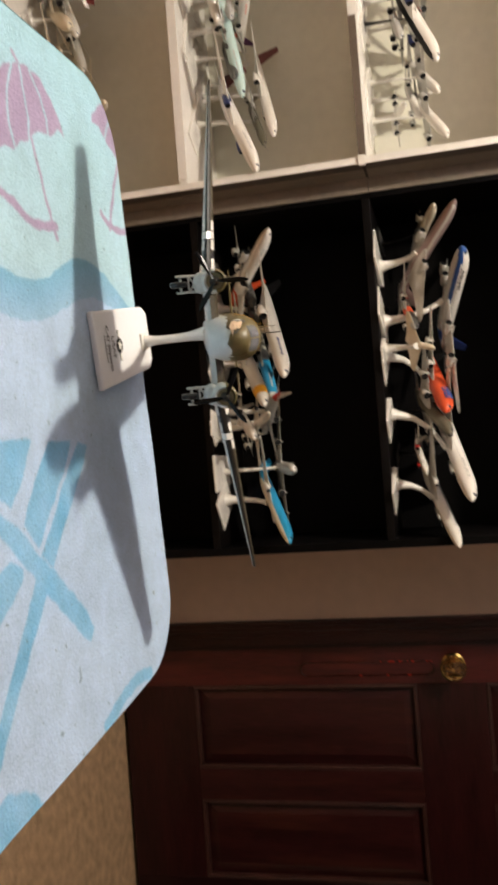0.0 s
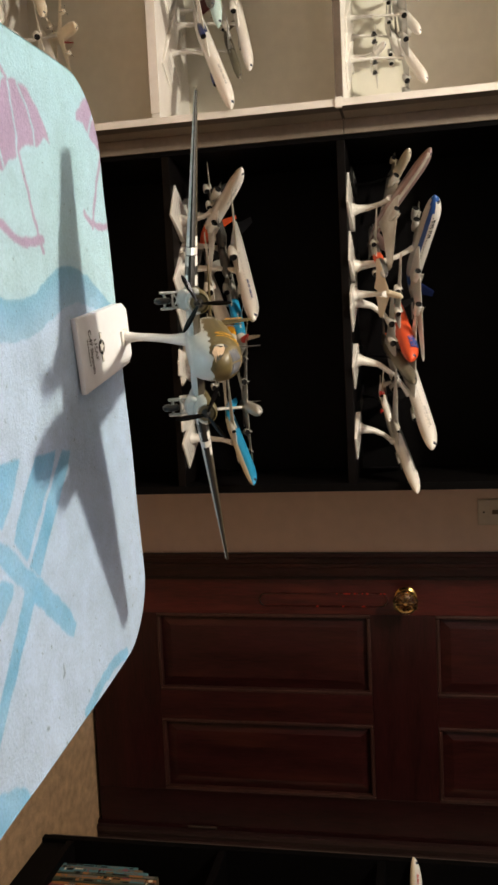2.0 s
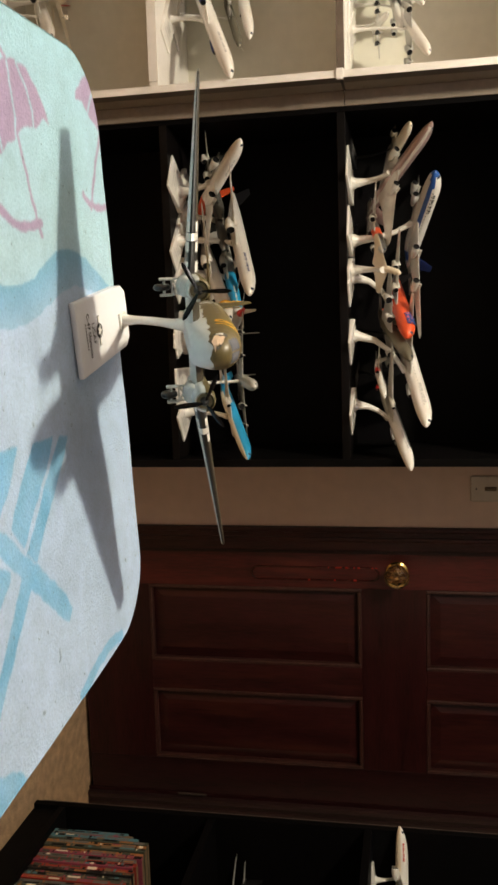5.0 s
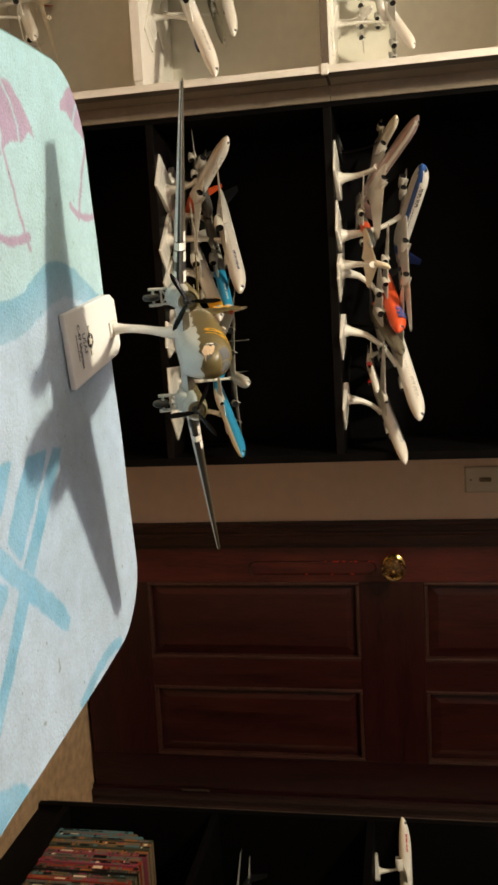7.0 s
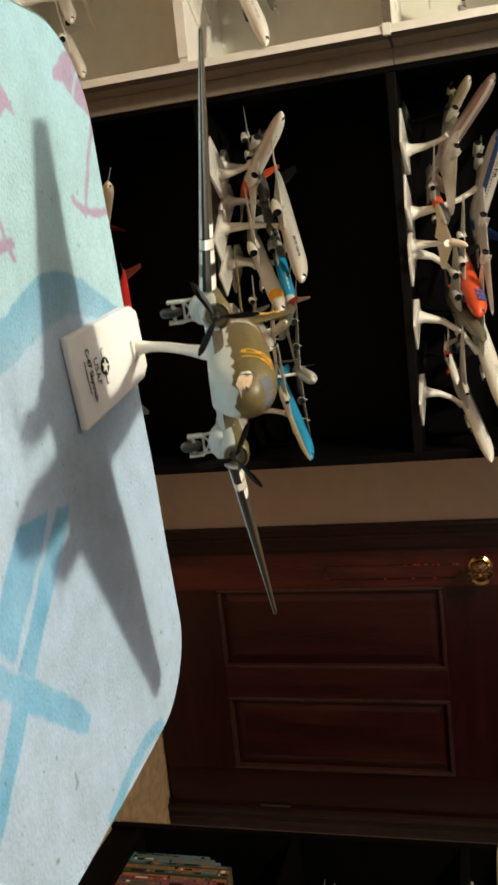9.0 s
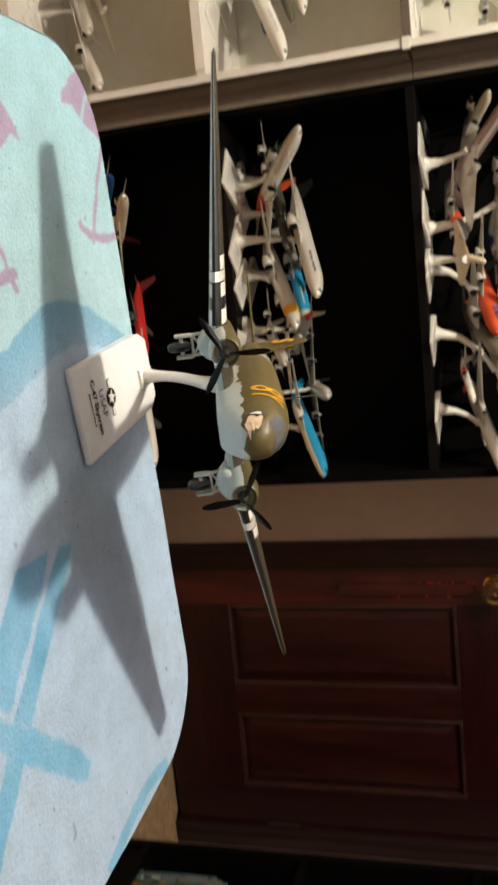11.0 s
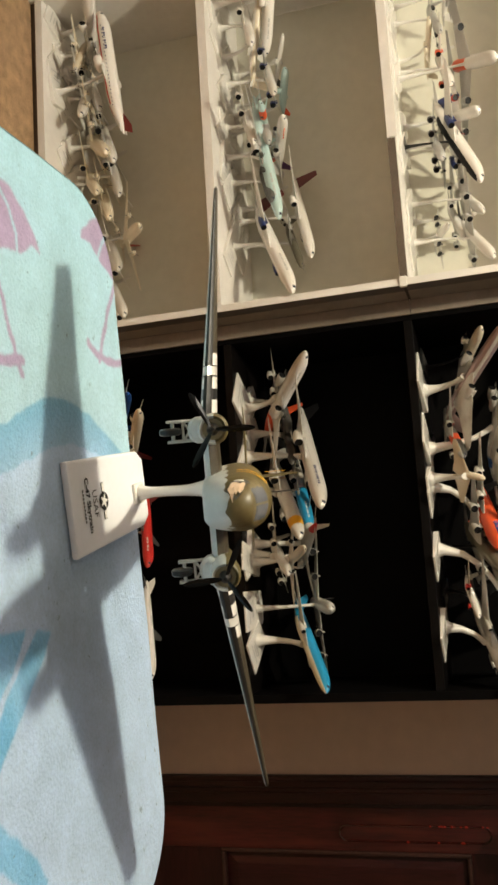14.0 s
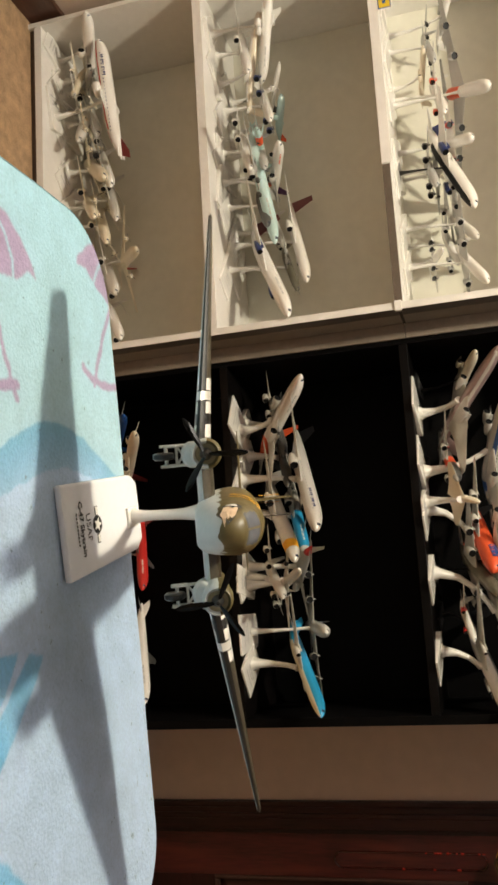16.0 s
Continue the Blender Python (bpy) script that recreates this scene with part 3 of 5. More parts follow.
def board_edges(t):
    """Left and right rim of the board, t metres from its far end."""
    r = 0.062
    inset = r - math.sqrt(max(r * r - (r - t) ** 2, 0)) if t < r else 0.0
    lx, rx = -0.876 + 0.047 * min(t, 0.5), -0.373 + 0.127 * min(t, 0.45)
    if t > 0.6:
        k = (t - 0.6) / 0.6
        lx, rx = lx + 0.20 * k ** 2.2, rx - 0.20 * k ** 2.2
    return lx + inset, rx - inset


def ironing_board():
    base = Vector((-0.62, -2.15, 0))
    top = thing("ironing_board", "ironing board with a pale blue beach-print cotton cover", "ironing board", Matrix.Translation(base))
    ts = [0.062 * (1 - math.cos(math.pi / 2 * i / 40)) for i in range(41)]
    ts += [0.0634 + 0.0014 * i for i in range(212)] + [0.37 + 0.03 * i for i in range(28)]
    cols = 340
    verts = []
    for t in ts:
        lx, rx = board_edges(t)
        for j in range(cols + 1):
            x = lx + (rx - lx) * j / cols
            y = -1.641 + 0.135 * (x + 0.62) * max(0, 1 - t / 0.6) - t
            z = CLOTH_Z + 0.0012 * noise.noise((x * 14, y * 14, 0.5))
            verts.append((x, y, z))
    k = cols + 1
    faces = [(i * k + j, (i + 1) * k + j, (i + 1) * k + j + 1, i * k + j + 1) for i in range(len(ts) - 1) for j in range(cols)]
    loop = list(range(k)) + [i * k + cols for i in range(1, len(ts))] + [(len(ts) - 1) * k + j for j in range(cols - 1, -1, -1)] + [i * k for i in range(len(ts) - 2, 0, -1)]
    cx, cy = -0.62, -2.1
    prev = loop
    for out, dz in ((0.0005, -0.0003), (0.0010, -0.0012), (0.0012, -0.003), (0.0012, -0.02), (-0.001, -0.036)):
        row = []
        for i, v in enumerate(loop):
            a, b = Vector(verts[loop[i - 9]]), Vector(verts[loop[(i + 9) % len(loop)]])
            d = b - a
            nrm = Vector((d.y, -d.x, 0)).normalized()
            p = Vector(verts[v])
            if nrm.dot(p - Vector((cx, cy, p.z))) < 0:
                nrm = -nrm
            verts.append((p.x + nrm.x * out, p.y + nrm.y * out, p.z + dz))
            row.append(len(verts) - 1)
        faces += [(prev[i], row[i], row[(i + 1) % len(row)], prev[(i + 1) % len(row)]) for i in range(len(row))]
        prev = row
    me = bpy.data.meshes.new("cover")
    arr = np.array(verts)
    me.from_pydata([tuple(Vector(v) - base) for v in verts], [], faces)
    colours = me.color_attributes.new("print", "FLOAT_COLOR", "POINT")
    rgba = np.ones((len(verts), 4), np.float32)
    rgba[:, :3] = sum(cloth_colours(arr[:, 0] + dx, arr[:, 1] + dy) for dx, dy in ((0, 0), (0.0008, 0.0003), (-0.0003, 0.0008), (-0.0008, -0.0003), (0.0003, -0.0008))) / 5
    colours.data.foreach_set("color", rgba.ravel())
    me.materials.append(cloth_material())
    me.shade_smooth()
    cover = new("cover", me)
    cover.parent = top
    tagged(cover, "pale blue cotton cover printed with parasols and waves")
    bm = bmesh.new()
    tops = [board_edges(0.02 + 0.05 * i) for i in range(23)]
    left = [(a + 0.02 - base.x, -1.68 - 0.05 * i - base.y) for i, (a, b) in enumerate(tops)]
    right = [(b - 0.02 - base.x, -1.68 - 0.05 * i - base.y) for i, (a, b) in enumerate(tops)]
    part("deck", prism(left + right[::-1], CLOTH_Z - 0.034, CLOTH_Z - 0.006), M_STEEL, top)
    for s in (-1, 1):
        part("leg", tube([(s * 0.17, 0.36, CLOTH_Z - 0.035), (s * 0.17, -0.40, 0.014)], 0.011, 10), M_STEEL, top)
        part("leg", tube([(s * 0.14, -0.40, CLOTH_Z - 0.035), (s * 0.14, 0.36, 0.014)], 0.011, 10), M_STEEL, top)
    for y in (-0.40, 0.36):
        part("foot", tube([(-0.22, y, 0.0125), (0.22, y, 0.0125)], 0.0125, 10), M_STEEL, top)
    return top


ironing_board()


# ---- model aircraft ----
def airfoil(chord, thick, n=8):
    """Points (along, up) round a wing section, the leading edge at 0."""
    up = [(0.5 * (1 - math.cos(math.pi * i / n)),) for i in range(n + 1)]
    shape = lambda u: 5 * thick * (0.2969 * math.sqrt(u) - 0.126 * u - 0.3516 * u * u + 0.2843 * u ** 3 - 0.1015 * u ** 4)  # noqa: E731
    a = [(u[0] * chord, shape(u[0]) * chord) for u in up]
    b = [(u[0] * chord, -0.6 * shape(u[0]) * chord) for u in reversed(up[1:-1])]
    return a + b


def wing(stations, upright=False):
    """A wing from stations (across, lead_y, up, chord, thick)."""
    rings = []
    for s, y, z, chord, thick in stations:
        pts = airfoil(chord, thick)
        rings.append([(z + h, y + a, s) if upright else (s, y + a, z + h) for a, h in pts])
    return loft(rings)


def curved_patch(y0, y1, a0, a1, radius, cz, bars, index=0):
    """Small plates that hug a round body, for lettering too small to read."""
    bm = bmesh.new()
    for i in range(bars):
        u0, u1 = y0 + (y1 - y0) * i / bars, y0 + (y1 - y0) * (i + (0.72, 0.5, 0.8, 0.62, 0.3)[i % 5]) / bars
        rows = [[(radius * math.cos(a), y, cz + radius * math.sin(a)) for y in (u0, u1)] for a in (a0, 0.5 * (a0 + a1), a1)]
        v = [[bm.verts.new(p) for p in r] for r in rows]
        for p, q in zip(v, v[1:]):
            bm.faces.new((p[0], p[1], q[1], q[0]))
    return bm


def airliner(nose, tail, label, body=P_WHITE, belly=None, cheat=None, fin=None, wings=P_WHITE, engines=2, engine=None, inlet=P_INK, fat=0.049, span=0.95,
             letters=None, base=None, base_size=(0.066, 0.112), front=-0.380, nose_paint=None, zone=(0.05, 0.2), split=-0.15, straight=False, stand_m=P_WHITE, sharp=1.35, fin_up=0.195, pods=1.22, windows=None, flush=False, shift=0.0, scribble=None, cheat_w=0.26, tail_k=1.0, chord=1.0, arm_w=None):
    """A display model on its stand. nose and tail are the ends of the body; base: the height of the shelf below."""
    nose, tail = Vector(nose), Vector(tail)
    ahead = (nose - tail).normalized()
    length = (nose - tail).length
    side = (-ahead).cross(Vector((0, 0, 1))).normalized()
    up = side.cross(-ahead).normalized()
    rot = Matrix((side, -ahead, up)).transposed()
    mid = (nose + tail) / 2
    m = Matrix.LocRotScale(mid, rot, None)
    foot = Vector((mid.x, mid.y, base if base is not None else mid.z))
    air = thing("model_airplane", label, "model airplane", Matrix.Translation(foot), group="model aircraft on shelves")
    inv = Matrix.Translation(-foot) @ m
    R, L = fat * length, length
    belly, fin, engine = belly or body, fin or body, engine or wings
    prof = [(0.0, 0.05, -0.28), (0.006, 0.24, -0.22), (0.02, 0.47, -0.15), (0.031, 0.59, -0.12), (0.045, 0.70, -0.08), (0.08, 0.89, -0.02), (0.12, 0.98, 0), (0.16, 1, 0), (0.35, 1, 0), (0.5, 1, 0), (0.66, 1, 0), (0.76, 0.88, 0.10), (0.86, 0.62, 0.30), (0.94, 0.36, 0.48), (0.985, 0.18, 0.58), (1, 0.06, 0.62)]
    prof = [(u * sharp if u <= 0.12 else max(u, 0.12 * sharp + u * 0.1), r, c) for u, r, c in prof]
    bm = loft([ring_y(-L / 2 + u * L, 0, c * R, r * R, r * R, 24) for u, r, c in prof])
    for f in bm.faces:
        c = f.calc_center_median()
        u = c.y / L + 0.5
        f.material_index = 1 if c.z < split * R else 0
        if cheat and abs(c.z - split * R) < cheat_w * R and 0.02 < u < 0.93:
            f.material_index = 2
        if 0.02 * sharp < u < 0.031 * sharp and c.z > 0.12 * R and abs(c.x) > 0.04 * R:
            f.material_index = 3
        if nose_paint and zone[0] < u < zone[1]:
            f.material_index = 4
    bm.transform(inv)
    fus = part("fuselage", bm, [body, belly, cheat or body, P_GLASS, nose_paint or body], air, "", True)
    sp = span * L / 2
    sweep = 0.08 if straight else 0.5
    for s in (-1, 1):
        root, tipc = (0.205 if not straight else 0.15) * chord * L, 0.060 * chord * L
        bm = wing([(s * 0.5 * R, -0.09 * L, -0.55 * R, root * 1.15, 0.11), (s * 0.38 * sp, -0.09 * L + sweep * 0.36 * sp, -0.35 * R + 0.03 * sp, root * 0.72, 0.10), (s * 0.94 * sp, -0.09 * L + sweep * 0.92 * sp, -0.2 * R + 0.10 * sp, tipc, 0.09), (s * sp, -0.09 * L + sweep * sp + 0.015 * L, -0.2 * R + 0.115 * sp, tipc * 0.5, 0.08)])
        bm.transform(inv)
        part("wing", bm, wings, air, "", True)
        bm = wing([(s * 0.1 * R, 0.37 * L, 0.45 * R, 0.10 * L * tail_k, 0.09), (s * 0.17 * L * span * tail_k, 0.45 * L, 0.65 * R, 0.04 * L * tail_k, 0.08)])
        bm.transform(inv)
        part("tailplane", bm, wings, air, "", True)
    bm = wing([(0.5 * R, 0.30 * L, 0, 0.17 * L, 0.07), (1.1 * R, 0.345 * L, 0, 0.135 * L, 0.07), (fin_up * L, 0.44 * L, 0, 0.065 * L, 0.07)], True)
    bm.transform(inv)
    part("fin", bm, fin, air, "", True)
    spots = {0: [], 2: [0.34], 4: [0.32, 0.60], 1: []}[engines]
    for s in (-1, 1):
        for k in spots:
            x, y = s * k * sp, -0.09 * L + sweep * k * sp
            z = -0.35 * R + 0.04 * sp * k / 0.38
            if straight:
                er, prof = 0.34 * R * pods, [(-0.075, 0.30), (-0.07, 0.8), (-0.055, 1.0), (0.0, 1.0), (0.06, 0.6), (0.11, 0.1)]
            else:
                er, z, prof = 0.47 * R * pods, z - 0.66 * R * pods, [(-0.060, 0.92), (-0.056, 1.0), (-0.03, 1.05), (0.01, 0.92), (0.045, 0.6), (0.06, 0.3)]
            bm = loft([ring_y(y + a * L, x, z, b * er, b * er, 14) for a, b in prof])
            for f in bm.faces:
                if f.calc_center_median().y < y - 0.0595 * L and not straight:
                    f.material_index = 1
            if not straight:
                block(x - 0.08 * er, x + 0.08 * er, y - 0.03 * L, y + 0.06 * L, z + 0.7 * er, z + 1.9 * er, 0, bm)
                mouth = [f for f in bm.faces if f.material_index == 1]
                bmesh.ops.inset_region(bm, faces=mouth, thickness=0.07 * er, depth=-0.35 * er)
            bm.transform(inv)
            part("engine", bm, [engine, inlet], air, "", True)
            if straight:
                pb = bmesh.new()
                for a in (0, 120, 240):
                    block(-0.07 * er, 0.07 * er, y - 0.079 * L, y - 0.076 * L, 0, 2.1 * er, 0, pb, Matrix.Translation((x, 0, z)) @ Matrix.Rotation(radians(a + 20 * k * 7), 4, "Y"))
                pb.transform(inv)
                part("propeller", pb, P_BLACK, air)
    if letters:
        for a0, a1 in ((0.18, 0.46), (math.pi - 0.18, math.pi - 0.46)):
            bm = curved_patch(-0.34 * L, -0.16 * L, a0, a1, 1.012 * R, 0, 9)
            bm.transform(inv)
            part("lettering", bm, letters, air)
    if scribble:
        pts = [(1.03 * R * math.cos(a), (-0.38 + 0.16 * k / 60 + 0.03 * math.sin(k * 0.55)) * L, 1.03 * R * math.sin(a)) for k, a in ((k, 2.55 + 0.6 * math.sin(k * 0.83 + 0.3)) for k in range(61))]
        bm = tube(pts, 0.045 * R, 6)
        bm.transform(inv)
        part("scribble", bm, scribble, air, "blue scrawled pattern")
    if windows:
        # a row of cabin windows on each side
        for a0, a1 in ((0.02, 0.12), (math.pi - 0.02, math.pi - 0.12)):
            bm = bmesh.new()
            for i in range(22):
                y = -0.36 * L + 0.66 * L * i / 22
                bm.faces.new([bm.verts.new((1.012 * R * math.cos(a), yy, 1.012 * R * math.sin(a))) for a, yy in ((a0, y), (a0, y + 0.012 * L), (a1, y + 0.012 * L), (a1, y))])
            bm.transform(inv)
            tagged(part("cabin_windows", bm, windows, air), kind="stuff")
    if base is not None:
        bw, bl = base_size
        belly_at = inv @ Vector((0, 0.0, -0.9 * R))
        rz = Matrix.Rotation(math.atan2(-ahead.x, ahead.y) + math.pi, 4, "Z") if abs(ahead.z) < 0.95 else Matrix.Identity(4)
        w, h = bw / 2, bl / 2
        outline = [(-w, -h), (w, -h), (0.85 * w, h * 0.85), (0.66 * w, h), (-0.66 * w, h), (-0.85 * w, h * 0.85)]
        reach = h * abs(rz[1][1]) + w * abs(rz[1][0])
        back_by = front + reach - foot.y
        back_by = back_by if flush else max(0.0, back_by)
        at = Matrix.Translation((belly_at.x * 0.5 + shift, back_by, 0)) @ rz
        part("base", prism(outline, 0.0, (0.005, 0.005, 0.012, 0.012, 0.012, 0.012), m=at, bevel=0.0018), stand_m, air)
        bars = bmesh.new()
        for k, (wide, up) in enumerate(((0.62, -0.62), (0.40, -0.40), (0.50, -0.22))):
            block(-wide * w, wide * w, up * h - 0.0016, up * h + 0.0016, 0, 0.0002, 0, bars)
        tilt = math.atan2(0.007, 1.85 * h)
        bars.transform(at @ Matrix.Translation((0, -h, 0.0056)) @ Matrix.Rotation(tilt, 4, 'X') @ Matrix.Translation((0, h, 0)))
        part('print', bars, P_GREY, air)
        root = at @ Vector((0, h * 0.30, 0.009))
        lift = belly_at.z - root.z
        flat = Vector((belly_at.x - root.x, belly_at.y - root.y, 0))
        pts = [root, root + Vector((0, 0, 0.12 * lift)) + 0.02 * flat, root + Vector((0, 0, 0.42 * lift)) + 0.14 * flat, root + Vector((0, 0, 0.72 * lift)) + 0.45 * flat, root + Vector((0, 0, 0.9 * lift)) + 0.8 * flat, belly_at]
        slim = arm_w or (0.32 if stand_m is P_BLACK else 0.56 if front < -0.4 else 1.0)
        part("arm", tube(pts, [(slim * a, slim * b) for a, b in ((0.026, 0.017), (0.0150, 0.011), (0.0092, 0.0072), (0.0072, 0.0058), (0.0085, 0.006), (0.013, 0.008))], 12), stand_m, air, "", True)
    return air


# ---- the transport airplane model on the board ----
def text_mesh(words, size, weight=0.0):
    """Lettering as a flat mesh, standing in the xy plane, centred."""
    cu = bpy.data.curves.new("lettering", "FONT")
    cu.body, cu.size, cu.align_x, cu.align_y, cu.offset, cu.resolution_u = words, size, "CENTER", "CENTER", weight, 3
    ob = bpy.data.objects.new("lettering", cu)
    scene.collection.objects.link(ob)
    me = bpy.data.meshes.new_from_object(ob.evaluated_get(bpy.context.evaluated_depsgraph_get()))
    bpy.data.objects.remove(ob)
    bm = bmesh.new()
    bm.from_mesh(me)
    bpy.data.meshes.remove(me)
    bmesh.ops.subdivide_edges(bm, edges=[e for e in bm.edges if e.calc_length() > size * 0.15], cuts=2)
    return bm


def transport_airplane():
    """Twin-engined transport, nose along -y, at 1:72."""
    foot = Vector((-0.651, -1.712, CLOTH_Z + 0.0006))
    air = thing("model_airplane", "olive drab twin-engined transport airplane model on a white stand", "model airplane", Matrix.Translation(foot))
    inv = Matrix.Translation(-foot) @ pose(-0.6482, -1.7209, 0.8433, -17.0, 1.4, 10.1)
    # body: a round barrel with a blunt nose and a stepped windscreen
    R = 0.0165
    prof = [(-0.1005, 0.03, -0.30), (-0.1000, 0.17, -0.29), (-0.0982, 0.36, -0.26), (-0.0945, 0.54, -0.20), (-0.0895, 0.68, -0.14), (-0.0835, 0.79, -0.09), (-0.076, 0.885, -0.05), (-0.066, 0.96, -0.02), (-0.052, 1.0, 0), (-0.02, 1.02, 0), (0.02, 1.02, 0), (0.05, 0.97, 0.02), (0.085, 0.82, 0.10), (0.12, 0.62, 0.20), (0.155, 0.40, 0.30), (0.18, 0.22, 0.38), (0.192, 0.06, 0.42)]
    blunt = lambda y: y if y > -0.076 else -0.076 + 0.86 * (y + 0.076)  # noqa: E731
    prof = [(blunt(y), r, c) for y, r, c in prof]

    def drawn(y):
        """Draws the nose out ahead of the wing and shortens the tail."""
        if y > 0.02:
            return 0.02 + 0.70 * (y - 0.02)
        return y - 0.012 * min(1.0, max(0.0, (-0.02 - y) / 0.032))

    def skin(side, y, a, out=0.0004):
        """A place on the body's surface."""
        r = float(np.interp(y, [p[0] for p in prof], [p[1] for p in prof])) * R + out
        up = float(np.interp(y, [p[0] for p in prof], [p[2] for p in prof])) * R
        z = 0.004 + up + 1.06 * r * math.sin(a)
        if z > 0.0085 and y < -0.076:
            z -= (z - 0.0085) * 0.42 * min(1.0, (-0.076 - y) / 0.010)
        return (side * r * math.cos(a), drawn(y), z)

    bm = loft([ring_y(y, 0, 0.004 + c * R, r * R, r * R * 1.06, 64) for y, r, c in prof])
    bmesh.ops.subdivide_edges(bm, edges=[e for e in bm.edges if abs(e.verts[0].co.y - e.verts[1].co.y) > 0.004], cuts=5)
    # windscreen step: the upper nose is flattened ahead of the cockpit
    for v in bm.verts:
        if v.co.z > 0.0085 and v.co.y < -0.076:
            k = min(1.0, (-0.076 - v.co.y) / 0.010)
            v.co.z -= (v.co.z - 0.0085) * 0.42 * k
    # deep belly that fairs into the wing
    for v in bm.verts:
        if v.co.z < 0.004:
            k = min(1.0, max(0.0, (v.co.y + 0.098) / 0.03)) * min(1.0, max(0.0, (0.09 - v.co.y) / 0.05))
            deep = (0.004 - v.co.z) / R
            v.co.z = max(0.004 + (v.co.z - 0.004) * (1 + 0.36 * k), 0.004 - R * (1.06 + 0.24 * k))
            v.co.x *= 1 + 0.42 * k * deep ** 3
    for f in bm.faces:
        c = f.calc_center_median()
        if -0.0885 < c.y < -0.0775 and 0.0008 < abs(c.x) < 0.0088 and c.z > 0.0088:
            f.material_index = 1
    scheme = bm.verts.layers.float_vector.new("scheme")
    for v in bm.verts:
        v[scheme] = v.co * 100
        v.co.y = drawn(v.co.y)
    bm.transform(inv)
    part("fuselage", bm, [P_TWOTONE, P_SCREEN], air, "olive drab upper and grey lower fuselage", True)
    # cabin windows
    for s in (0, 1):
        for i in range(7):
            y = -0.024 + 0.0125 * i
            bm = bmesh.new()
            v = [bm.verts.new((1.035 * R * math.cos(a), yy, 0.004 + 1.10 * R * math.sin(a))) for a, yy in (((0.16, y), (0.16, y + 0.0036), (0.34, y + 0.0036), (0.34, y)) if s == 0 else ((math.pi - 0.16, y), (math.pi - 0.16, y + 0.0036), (math.pi - 0.34, y + 0.0036), (math.pi - 0.34, y)))]
            bm.faces.new(v)
            bm.transform(inv)
            part("cabin_window", bm, P_DARK, air)
    # wings: straight centre section, tapered outer panels with dihedral
    for s in (-1, 1):
        lead = lambda a: -0.046 + 0.0535 * max(0.0, (a - 0.050) / 0.148)  # noqa: E731
        chord = lambda a: 0.066 - 0.046 * max(0.0, (a - 0.050) / 0.148)  # noqa: E731
        st = [(0.0, lead(0), -0.0125, chord(0), 0.20)]
        for a in (0.030, 0.0508, 0.0586, 0.0653, 0.0725, 0.0735, 0.0789, 0.0796, 0.0870, 0.105, 0.125, 0.145, 0.165, 0.180, 0.189, 0.195):
            u = max(0.0, (a - 0.050) / 0.148)
            st.append((s * a, lead(a), -0.0125 + 0.0177 * u, chord(a), 0.20 - 0.03 * u))
        st.append((s * 0.1975, 0.0110, 0.0056, 0.009, 0.10))
        bm = wing(st)
        for f in bm.faces:
            c = f.calc_center_median()
            a = abs(c.x)
            u = (c.y - lead(a)) / chord(a)
            band = [k for k, lo, hi in ((1, 0.0508, 0.0586), (2, 0.0586, 0.0653), (1, 0.0653, 0.0725), (2, 0.0725, 0.0735), (4, 0.0735, 0.0789), (2, 0.0789, 0.0796), (1, 0.0796, 0.0870)) if lo < a < hi]
            f.material_index = band[0] if band else (3 if f.normal.z < 0 else 5)
            # black rubber boots along the leading edge
            if u < 0.03 and a > 0.0508 and not (band and band[0] == 4):
                f.material_index = 0
        bm.transform(inv)
        part("wing", bm, [P_DARKW, P_WHITE, P_BLACK, P_BELLY, P_SILVER, P_DARKO], air, "dark wing with black and white stripes", True)
        bm = wing([(s * 0.002, drawn(0.150), 0.0115, 0.028, 0.10), (s * 0.040, drawn(0.158), 0.0125, 0.020, 0.09), (s * 0.055, drawn(0.168), 0.0128, 0.010, 0.08)])
        bm.transform(inv)
        part("tailplane", bm, P_OLIVE, air, "", True)
        # nacelle and engine
        hx, hz, ahead = s * 0.0414, -0.0087, -0.0190
        bm = loft([ring_y(y + ahead, hx, hz + c, r, r, 24) for y, r, c in [(-0.0535, 0.0060, 0), (-0.0550, 0.0074, 0), (-0.0540, 0.0083, 0), (-0.049, 0.0089, 0), (-0.040, 0.0090, 0), (-0.036, 0.0086, -0.0004), (-0.02, 0.0085, -0.001), (0.016, 0.0074, -0.002), (0.030, 0.004, -0.002), (0.036, 0.001, -0.001)]])
        for f in bm.faces:
            c = f.calc_center_median()
            f.material_index = 1 if c.z < hz + 0.0012 else 0
            if abs(f.normal.y) > 0.9 and c.y < -0.05 + ahead:
                f.material_index = 2
        loft([ring_y(y + 0.6 * ahead, hx, hz - d, w, h, 16) for y, d, w, h in [(-0.046, 0.0050, 0.0050, 0.0030), (-0.043, 0.0075, 0.0076, 0.0056), (-0.034, 0.0088, 0.0080, 0.0066), (-0.022, 0.0085, 0.0074, 0.0060), (-0.004, 0.0060, 0.0050, 0.0040), (0.006, 0.0045, 0.0020, 0.0020)]], bm, None, 1)
        bm.transform(inv)
        part("engine", bm, [P_OLIVE, P_BELLY, P_KHAKI], air, "olive engine cowling with grey underside", True)
        hub = tube([(hx, -0.050 + ahead, hz), (hx, -0.058 + ahead, hz), (hx, -0.0615 + ahead, hz)], [0.0042, 0.0028, 0.001], 14)
        hub.transform(inv)
        part("propeller_hub", hub, P_BLACK, air, "", True)
        pb = bmesh.new()
